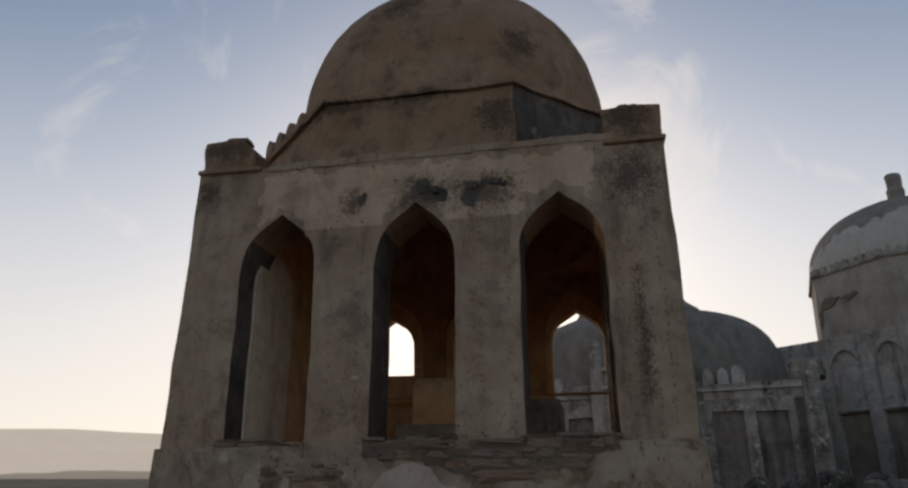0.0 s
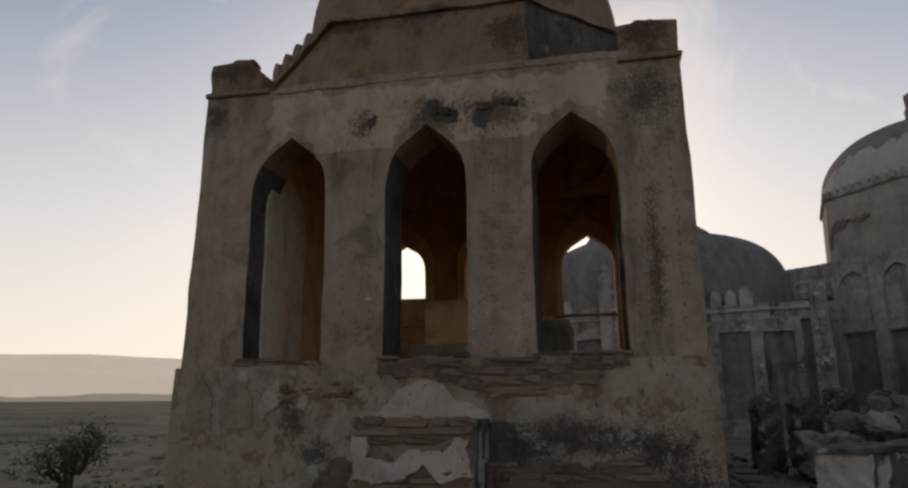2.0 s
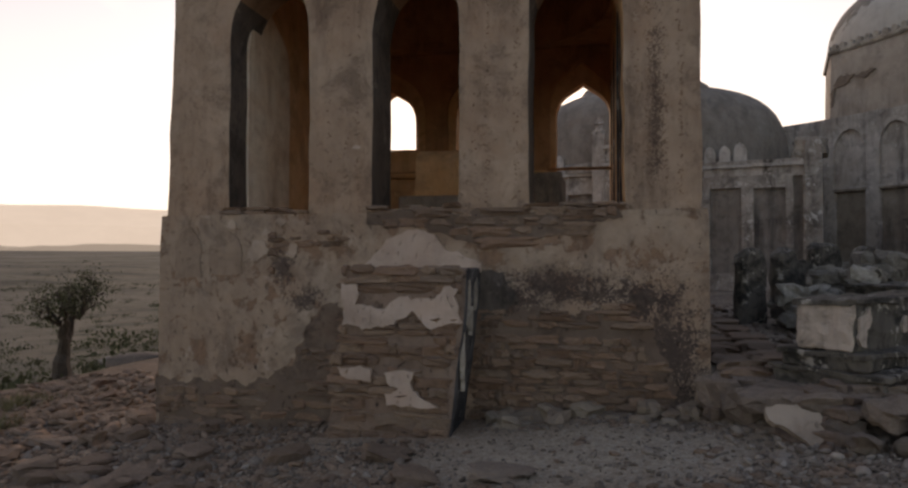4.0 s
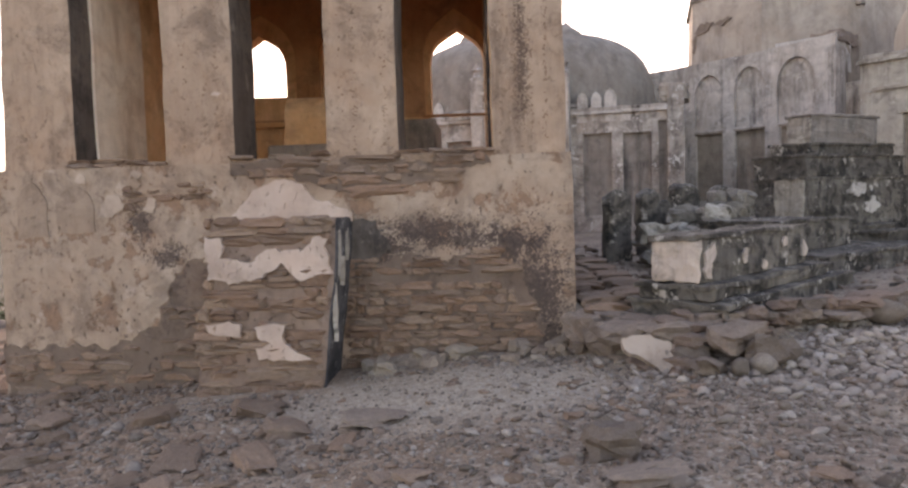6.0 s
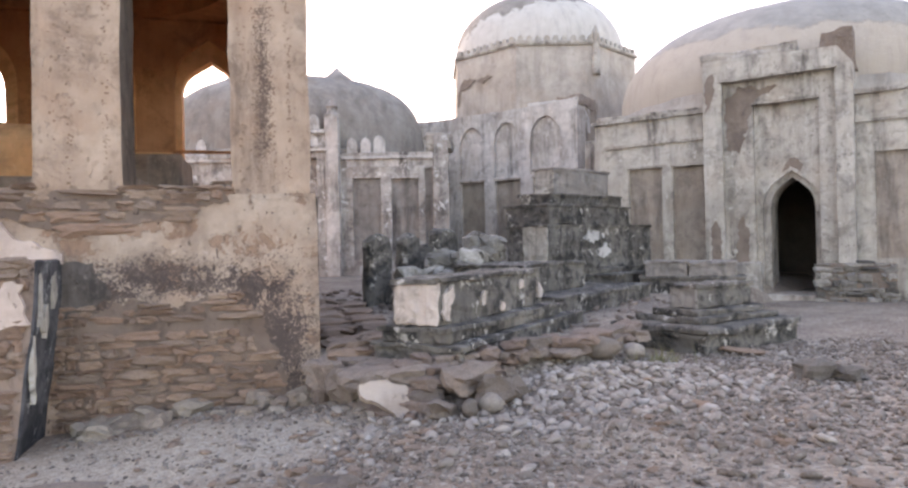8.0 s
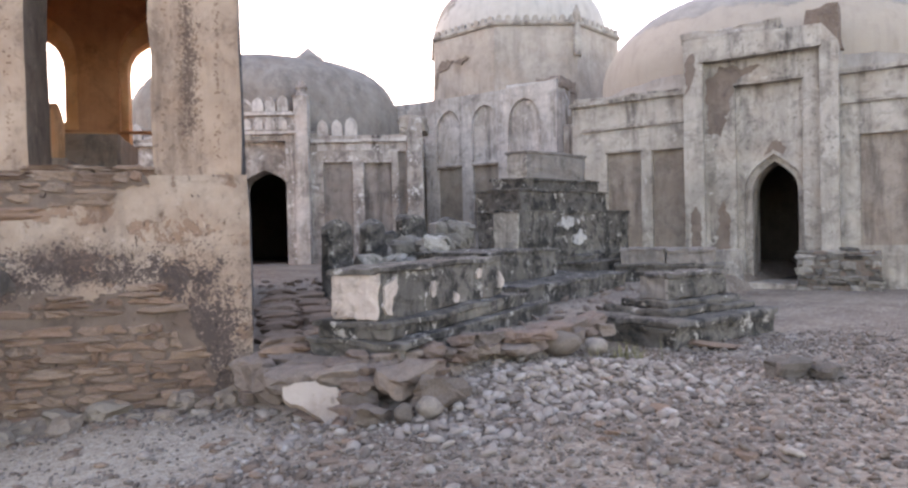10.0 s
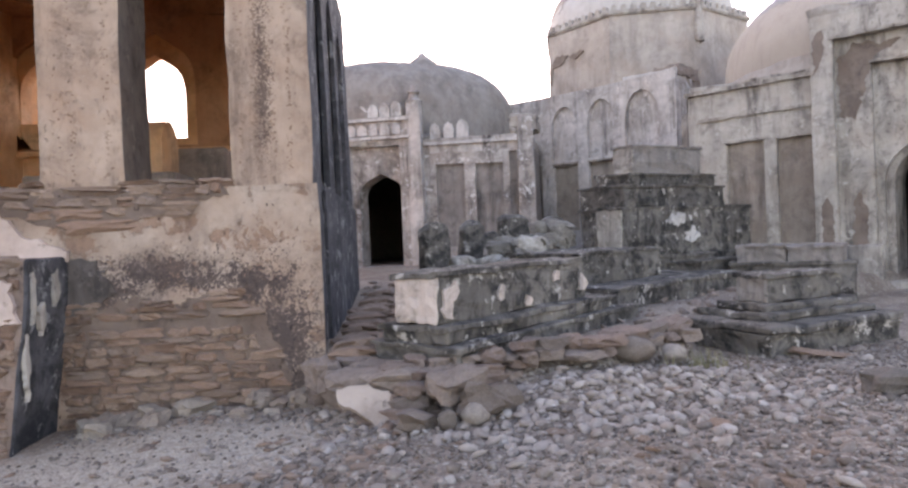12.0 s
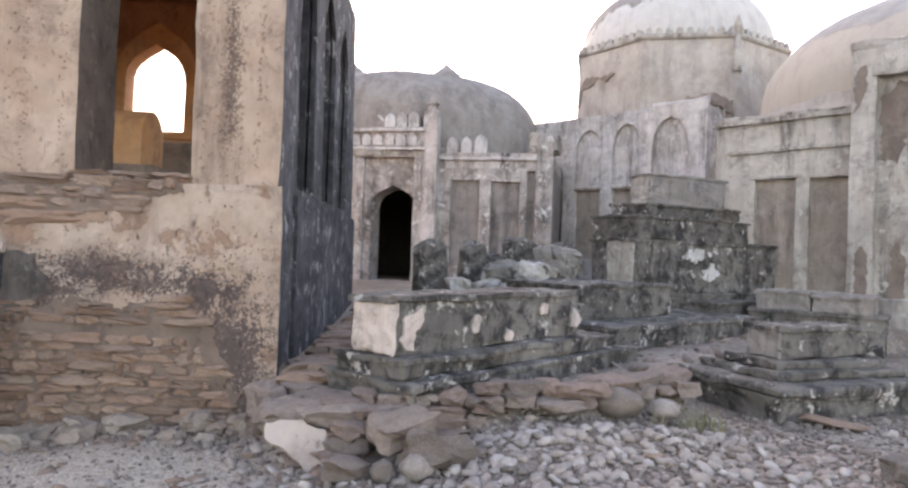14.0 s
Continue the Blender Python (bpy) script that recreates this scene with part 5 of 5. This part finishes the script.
# slabs lying about
for _ in range(290):
    x, y = rnd.uniform(-3.5, 5.6), -6.3 + 5.3 * rnd.random() ** 0.8
    if rnd.random() < 0.2:
        x = rnd.uniform(5, 11)
    if in_dust(x, y) and rnd.random() < 0.85:
        continue
    if 2.3 < x < 4.6 and y > -1.6:
        continue
    if x > 7 and y > -1.9:
        continue
    w = rnd.choice((rnd.uniform(0.08, 0.18), rnd.uniform(0.18, 0.5)))
    if x > 5:
        w = min(w, rnd.uniform(0.1, 0.24))
    h = w * rnd.uniform(0.2, 0.4)
    drop_stone(x, y, ground_z(x, y) + h * 0.25, w, w * rnd.uniform(0.5, 0.9), h, rnd.uniform(0, 180), rnd.uniform(-9, 9), rnd.uniform(-9, 9), k=k)
    k += 1
# loose bank of slabs at the far corner of the plinth
for _ in range(60):
    x, y = rnd.uniform(-5, 1.0), rnd.uniform(-1.6, 3.6)
    if x > -0.35 and y > -0.3:
        continue
    w = rnd.uniform(0.1, 0.45)
    h = w * rnd.uniform(0.25, 0.5)
    drop_stone(x, y, ground_z(x, y) + h * 0.3, w, w * rnd.uniform(0.5, 0.9), h, rnd.uniform(0, 180), rnd.uniform(-12, 12), rnd.uniform(-12, 12), k=k)
    k += 1
# fallen stones against the plinth
dusty_stone = stone("dusty_stone", [(0.31, 0.25, 0.195), (0.24, 0.175, 0.133), (0.37, 0.305, 0.245)], (0.16, 0.12, 0.095), 0.5)
dusty_stones = stone_meshes("dusty_stone", dusty_stone, 8, 0.2, 0.3, 61, 2)
for _ in range(24):
    x = 4.5 + 2.5 * rnd.random() ** 1.2
    y = rnd.uniform(-0.62, -0.16)
    w = 0.09 + 0.33 * rnd.random() ** 2
    drop_stone(x, y, ground_z(x, y) + w * rnd.uniform(0.02, 0.2), w, w * 0.75, w * rnd.uniform(0.4, 0.7), rnd.uniform(0, 180), rnd.uniform(-12, 12), rnd.uniform(-12, 12), dusty_stones, k=k, label="pale dusty stone heaped at the foot of the wall")
    k += 1
# named boulders
round_stones = []
for j in range(8):
    bm = bmesh.new()
    bmesh.ops.create_icosphere(bm, subdivisions=3, radius=0.5)
    for v in bm.verts:
        v.co += noise.noise_vector(v.co * 2.2 + Vector((j * 5.1, 0, 0))) * 0.13
    me = bpy.data.meshes.new("round_stone")
    bm.to_mesh(me)
    bm.free()
    me.materials.append(cobble_stone)
    for p in me.polygons:
        p.use_smooth = True
    round_stones.append(me)
big = stone_meshes("boulder", rubble_stone, 8, 0.16, 0.3, 77, 2)
drop_stone(8.42, -1.76, -0.09, 0.44, 0.34, 0.22, 20, 12, -8, big, 0, "large brown squared boulder on the rubble edge", "boulder")
drop_stone(8.66, -1.94, -0.24, 0.46, 0.32, 0.26, 35, -20, 12, big, 1, "dark leaning boulder wedged in the rubble", "boulder")
drop_stone(8.06, -2.08, -0.34, 0.46, 0.2, 0.15, 48, 8, 16, big, 2, "dark leaning boulder wedged in the rubble", "boulder")
drop_stone(8.28, -2.2, -0.31, 0.17, 0.16, 0.17, 0, 0, 0, round_stones, 0, "round white stone beside the rubble", "round_stone")
drop_stone(8.52, -2.12, -0.29, 0.24, 0.22, 0.2, 30, 0, 0, round_stones, 1, "round grey stone beside the rubble", "round_stone")
dark_stones = stone_meshes("dark_stone", dark_stone, 8, 0.22, 0.25, 91, 2)
drop_stone(12.15, -2.16, -0.22, 0.4, 0.34, 0.24, 10, 0, 0, dark_stones, 2, "dark rounded boulder on the cobbles", "round_stone")
drop_stone(12.5, -2.3, -0.25, 0.32, 0.28, 0.16, 40, 0, 0, dark_stones, 3, "dark rounded boulder on the cobbles", "round_stone")
drop_stone(10.35, -0.85, -0.05, 0.42, 0.36, 0.28, 10, 0, 0, round_stones, 4, "brown rounded boulder beside the grave", "round_stone")
drop_stone(10.8, -0.8, -0.12, 0.26, 0.24, 0.2, 10, 0, 0, round_stones, 5, "pale rounded stone beside the grave", "round_stone")
drop_stone(4.9, -2.55, -0.6, 0.5, 0.3, 0.08, 15, 4, 3, big, 4)
drop_stone(6.96, -4.3, -0.47, 0.5, 0.22, 0.1, 12, 3, -3, big, 6)
drop_stone(6.83, -3.8, -0.42, 0.36, 0.3, 0.24, -8, 4, 3, big, 5, "grey squared stone lying on the gravel", "squared_stone")
for x, y, z, w, d, h, a, j in ((7.12, -0.5, -0.22, 0.5, 0.34, 0.34, -62, 1), (7.28, -0.86, -0.24, 0.46, 0.36, 0.32, -58, 2), (7.5, -1.16, -0.17, 0.52, 0.4, 0.24, -40, 3), (7.85, -1.36, -0.1, 0.6, 0.4, 0.2, -8, 4),
                               (8.14, -1.5, -0.16, 0.36, 0.28, 0.18, 5, 5), (7.98, -1.64, -0.28, 0.34, 0.24, 0.15, -10, 6), (7.86, -1.72, -0.36, 0.3, 0.2, 0.14, -20, 7)):
    drop_stone(x, y, z, w, d, h, a, 3, -3, red_slabs, j, "reddish squared block in the broken terrace edge", "edge_block")
slab_plaster = plaster("slab_plaster", (0.39, 0.31, 0.255), (0.47, 0.385, 0.325), (0.18, 0.135, 0.11), 0.5, 0.2, 0.6)
# fallen plaster slab, pale, leaning on the rubble
outl = [(-0.27, 0.1), (-0.18, 0.17), (-0.04, 0.19), (0.0, 0.14), (0.1, 0.13), (0.19, -0.06), (0.3, -0.25), (0.12, -0.2), (-0.08, -0.09), (-0.25, -0.02)]
fallen = patch("plaster_slab", None, outl, 0.0, 0.06, slab_plaster, 0.04)
fallen.matrix_basis = pose(7.64, -1.66, -0.31, -34, 8, -4) @ Matrix.Diagonal((1.3, 1.0, 1.15, 1))
tagged(fallen, "fallen pale plaster slab leaning on the rubble", "stone", GROUP)


def scatter(name, n, sample, size, flat, sub, material, label, seed):
    """Very many small stones as one mesh."""
    bm = bmesh.new()
    bmesh.ops.create_icosphere(bm, subdivisions=sub, radius=0.5)
    bv = np.array([v.co[:] for v in bm.verts])
    bf = np.array([[v.index for v in f.verts] for f in bm.faces])
    bm.free()
    r, g = np.random.RandomState(seed), random.Random(seed)
    vs, fs, j = [], [], 0
    while j < n:
        x, y = sample(g)
        if x is None:
            continue
        s = size(g)
        a, c = r.uniform(0, 2 * np.pi), r.normal(0, 0.25, 2)
        q = bv * (1 + r.uniform(-0.16, 0.16, (len(bv), 1))) * [s * r.uniform(0.8, 1.35), s * r.uniform(0.7, 1.0), s * flat * r.uniform(0.7, 1.2)]
        q = q @ np.array([[np.cos(a), np.sin(a), 0], [-np.sin(a), np.cos(a), 0], [0, 0, 1]])
        q[:, 2] += q[:, 0] * c[0] + q[:, 1] * c[1]
        vs.append(q + [x, y, ground_z(x, y) + s * flat * 0.2])
        fs.append(bf + j * len(bv))
        j += 1
    me = bpy.data.meshes.new(name)
    me.from_pydata(np.concatenate(vs).tolist(), [], np.concatenate(fs).tolist())
    me.materials.append(material)
    for p in me.polygons:
        p.use_smooth = True
    return tagged(new(name, me), label, "gravel", kind="stuff")


def clear(x, y):
    return not (-0.1 < x < 7.1 and y > -0.1) and not (2.5 < x < 4.4 and y > -1.2) and terrace(x, y) < 0.5


def thin(g, x, y):
    return in_dust(x, y) and g.random() < 0.75


def near_field(g):
    x, y = g.uniform(-2, 15), -7.2 + 7.2 * g.random() ** 0.8
    dens = 0.35 + 0.65 * min(max((x - 4.5) / 3, 0), 1)
    return (x, y) if clear(x, y) and not thin(g, x, y) and g.random() < dens else (None, None)


def pale_heap(g):
    x, y = g.gauss(9.7, 1.2), g.gauss(-2.0, 0.6)
    return (x, y) if clear(x, y) else (None, None)


def anywhere(g):
    x, y = g.uniform(-4, 16), -7.2 + 7.4 * g.random() ** 0.7
    return (x, y) if clear(x, y) and not (thin(g, x, y) and g.random() < 0.6) else (None, None)


scatter("cobbles", 2000, near_field, lambda g: 0.05 + 0.085 * g.random() ** 2.8, 0.6, 2, cobble_stone, "grey and brown river cobbles strewn over the ground", 4)
scatter("small_cobbles", 9500, near_field, lambda g: 0.03 + 0.035 * g.random(), 0.62, 1, cobble_stone, "fist-sized and smaller river cobbles strewn over the ground", 14)
pale_cobble = stone("pale_cobble", [(0.33, 0.28, 0.245), (0.24, 0.19, 0.16), (0.42, 0.37, 0.33)], (0.19, 0.15, 0.125), 0.3)
scatter("pale_cobbles", 650, pale_heap, lambda g: 0.05 + 0.075 * g.random(), 0.65, 2, pale_cobble, "heap of pale round river cobbles", 6)
scatter("pebbles", 13000, anywhere, lambda g: 0.016 + 0.03 * g.random() ** 1.5, 0.65, 1, cobble_stone, "small pebbles and stone chips on the ground", 5)


def left_field(g):
    x, y = g.uniform(-4, 9), -7.2 + 7.2 * g.random() ** 0.75
    return (x, y) if clear(x, y) and not thin(g, x, y) and g.random() < 1.0 - 0.11 * max(0, x) else (None, None)


scatter("stone_chips", 2000, left_field, lambda g: 0.04 + 0.13 * g.random() ** 2, 0.32, 1, brown_slab, "flat brown stone chips scattered on the ground", 12)


def left_bank(g):
    x, y = g.uniform(-6, 0.2), g.uniform(-2.5, 5)
    return (x, y) if x < -0.25 or y < -0.3 else (None, None)


scatter("bank_rubble", 1500, left_bank, lambda g: 0.06 + 0.2 * g.random() ** 2.5, 0.45, 1, brown_slab, "broken brown stones covering the bank beside the tomb", 17)


def terrace_area(g):
    x, y = g.uniform(7.2, 15), g.uniform(-1.2, 9)
    return (x, y) if terrace(x, y) > 0.9 else (None, None)


scatter("terrace_rubble", 900, terrace_area, lambda g: 0.05 + 0.2 * g.random() ** 3, 0.45, 1, rubble_stone, "broken stones littering the burial terrace", 8)

# paving beside the tomb
rnd = random.Random(9)
for j in range(34):
    y = -0.3 + 0.36 * (j // 2)
    x = 7.42 + 0.5 * (j % 2) + rnd.uniform(-0.06, 0.06) + 0.02 * y
    z = ground_z(x, y, False) + 0.03 + 0.02 * (j % 3)
    tagged(drop_stone(x, y, z, rnd.uniform(0.4, 0.56), rnd.uniform(0.3, 0.4), 0.1, rnd.uniform(-12, 12), rnd.uniform(-3, 3), rnd.uniform(-3, 3), None, j, "uneven stone slab paving the path to the doorway", "paving_slab"), group="path slabs")

# upright gravestones and rubble before the battlemented tomb
for x, y, w, h, sd in ((8.62, 5.3, 0.66, 1.38, 1), (9.44, 6.2, 0.6, 1.38, 2), (10.46, 7.2, 0.9, 1.45, 3), (11.5, 7.9, 0.7, 1.4, 4), (9.9, 6.9, 0.6, 1.1, 5)):
    bm = bmesh.new()
    vs = add_box(bm, -w / 2, w / 2, -0.14, 0.14, -0.1, h, 0.06, 0.06, 4, sd * 3.1)
    for v in vs:
        v.co.z -= 0.35 * max(0.0, abs(v.co.x) / w - 0.2) * (v.co.z / h)
    tagged(part("gravestone", bm, grave_plaster, None, m=pose(x, y, ground_z(x, y, False), 0, 0, 40)), "rough upright gravestone, black with mould, pale flaked top", "gravestone", "upright gravestones")
rnd = random.Random(19)
for _ in range(64):
    t = rnd.random()
    x, y = 9.3 + 2.0 * t + rnd.gauss(0, 0.22), 4.3 + 1.6 * t + rnd.gauss(0, 0.28)
    w = rnd.uniform(0.25, 0.6)
    z = ground_z(x, y, False) + rnd.uniform(0.05, 0.6 + 0.75 * t)
    drop_stone(x, y, z, w, w * 0.8, w * 0.6, rnd.uniform(0, 180), rnd.uniform(-15, 15), rnd.uniform(-15, 15), mould_stones, k, "mouldy rubble stone heaped between the graves", "grave_rubble")
    k += 1
drop_stone(12.6, -0.5, -0.27, 0.6, 0.16, 0.05, -24, 4, 6, None, 3, "dark thin slab propped on the small grave")


# ---- tree and scrub on the plain ----
def build_tree():
    t = base("acacia_tree", pose(-9.6, 9.2, ground_z(-9.6, 9.2)), "sparse thorn tree with a short dark trunk", "tree")
    r = random.Random(3)
    tips = []
    bm = bmesh.new()

    def limb(p, d, length, rad, depth):
        n = 4
        rings = []
        for j in range(n + 1):
            q = p + d * (length * j / n) + noise.noise_vector(p * 3 + d * j) * 0.06 * j
            u = d.orthogonal().normalized()
            v = d.cross(u)
            rr = rad * (1 - 0.5 * j / n)
            rings.append([bm.verts.new(q + (u * math.cos(a) + v * math.sin(a)) * rr) for a in (2 * math.pi * i / 6 for i in range(6))])
        for a, b in zip(rings, rings[1:]):
            for i in range(6):
                bm.faces.new((a[i], a[(i + 1) % 6], b[(i + 1) % 6], b[i]))
        end = p + d * length
        tips.append((end, depth))
        if depth < 4:
            for _ in range(3 if depth else 4):
                nd = (d + Vector((r.gauss(0, 0.55), r.gauss(0, 0.55), r.uniform(-0.1, 0.45)))).normalized()
                limb(end, nd, length * r.uniform(0.55, 0.85), rad * 0.5, depth + 1)

    limb(Vector((0, 0, 0)), Vector((0.08, 0, 1)), 1.15, 0.3, 0)
    part("trunk", bm, bark, t)
    bm = bmesh.new()
    for p, depth in tips:
        if depth < 2:
            continue
        for _ in range(20 if depth > 2 else 10):
            c = p + Vector((r.gauss(0, 0.24), r.gauss(0, 0.24), r.gauss(0, 0.2)))
            s = r.uniform(0.02, 0.05)
            m = Euler((r.uniform(0, 6), r.uniform(0, 6), r.uniform(0, 6))).to_matrix()
            bm.faces.new([bm.verts.new(c + m @ Vector(q)) for q in ((-s, 0, 0), (0, -s * 0.5, 0), (s, 0, 0), (0, s * 0.5, 0))])
    part("crown", bm, scrub_leaf, t)


build_tree()


def build_scrub():
    r = random.Random(8)
    vs, fs = [], []
    for _ in range(1500):
        d = 14 + 330 * r.random() ** 1.5
        a = radians(r.uniform(8, 75))
        x, y = 3 - d * math.sin(a), d * math.cos(a)
        if x > -9:
            continue
        s = r.uniform(0.25, 1.0)
        for _ in range(40):
            c = Vector((x + r.gauss(0, s * 0.5), y + r.gauss(0, s * 0.5), ground_z(x, y) + abs(r.gauss(0, s * 0.3))))
            m = Euler((r.uniform(0, 6), r.uniform(0, 6), r.uniform(0, 6))).to_matrix()
            q = s * r.uniform(0.07, 0.17)
            n = len(vs)
            vs += [c + m @ Vector(p) for p in ((-q, 0, 0), (0, -q * 0.6, 0), (q, 0, 0), (0, q * 0.6, 0))]
            fs.append((n, n + 1, n + 2, n + 3))
    me = bpy.data.meshes.new("scrub")
    me.from_pydata(vs, [], fs)
    me.materials.append(scrub_leaf)
    tagged(new("scrub", me), "low dry bushes dotted over the plain", "bushes", kind="stuff")


build_scrub()
pale_rock = stone("pale_rock", [(0.45, 0.41, 0.36), (0.5, 0.46, 0.41)], (0.3, 0.27, 0.23))
for x, y, w in ((-7.2, 9.5, 1.9), (-10.5, 14.0, 2.6), (-14, 8, 2.0)):
    ob = drop_stone(x, y, ground_z(x, y) + 0.1, w, w * 0.7, 0.6, 20, 0, 0, round_stones, int(w * 10), "pale outcrop of rock on the slope", "rock_outcrop")
    tagged(ob, group="rock outcrops")


def tuft(x, y, r0, n, seed):
    r = random.Random(seed)
    bm = bmesh.new()
    for _ in range(n):
        bx, by = r.gauss(0, r0 * 0.4), r.gauss(0, r0 * 0.4)
        h, w, a = r.uniform(0.1, 0.28), r.uniform(0.004, 0.009), r.uniform(0, 6.28)
        d = Vector((math.cos(a), math.sin(a), 0))
        lean = d * r.uniform(0.02, 0.16)
        side_v = Vector((-d.y, d.x, 0)) * w
        p = Vector((bx, by, -0.02))
        q = p + lean * 0.5 + Vector((0, 0, h * 0.6))
        bm.faces.new([bm.verts.new(v) for v in (p - side_v, p + side_v, q + side_v * 0.7, q - side_v * 0.7)])
        bm.faces.new([bm.verts.new(v) for v in (q - side_v * 0.7, q + side_v * 0.7, p + lean + Vector((0, 0, h)))])
    ob = part("grass_tuft", bm, dry_grass, None, m=pose(x, y, ground_z(x, y)))
    tagged(ob, "tuft of dry yellow grass among the stones", "grass", kind="stuff")


dry_grass = leaf_mat("dry_grass", (0.22, 0.19, 0.1), (0.14, 0.135, 0.075))
tuft(11.06, -0.95, 0.4, 90, 1)
tuft(-3.4, 1.2, 0.6, 320, 2)
tuft(-2.4, -0.4, 0.4, 160, 3)

# bare brick scar on the drum of the octagonal tomb
mid = radians(12 + 45 * 5.5)
n_in = 3.755 * math.cos(radians(22.5))
face_m = pose(TC[0] + math.cos(mid) * n_in, TC[1] + math.sin(mid) * n_in, 0, 0, 0, math.degrees(mid) + 90)
for scar in ([(-1.3, 7.2), (-1.1, 7.38), (-0.8, 7.46), (-0.45, 7.36), (0.2, 7.4), (0.3, 7.32), (0.0, 7.22), (-0.5, 7.28), (-0.8, 7.18), (-1.1, 7.05)], [(-1.45, 6.9), (-1.25, 7.1), (-1.2, 6.7), (-1.4, 6.45)]):
    ob = patch("brick_scar", tdrum, scar, -0.02, 0.03, flaked_mortar, 0.1, "bare brick where plaster fell")
    ob.matrix_basis = face_m
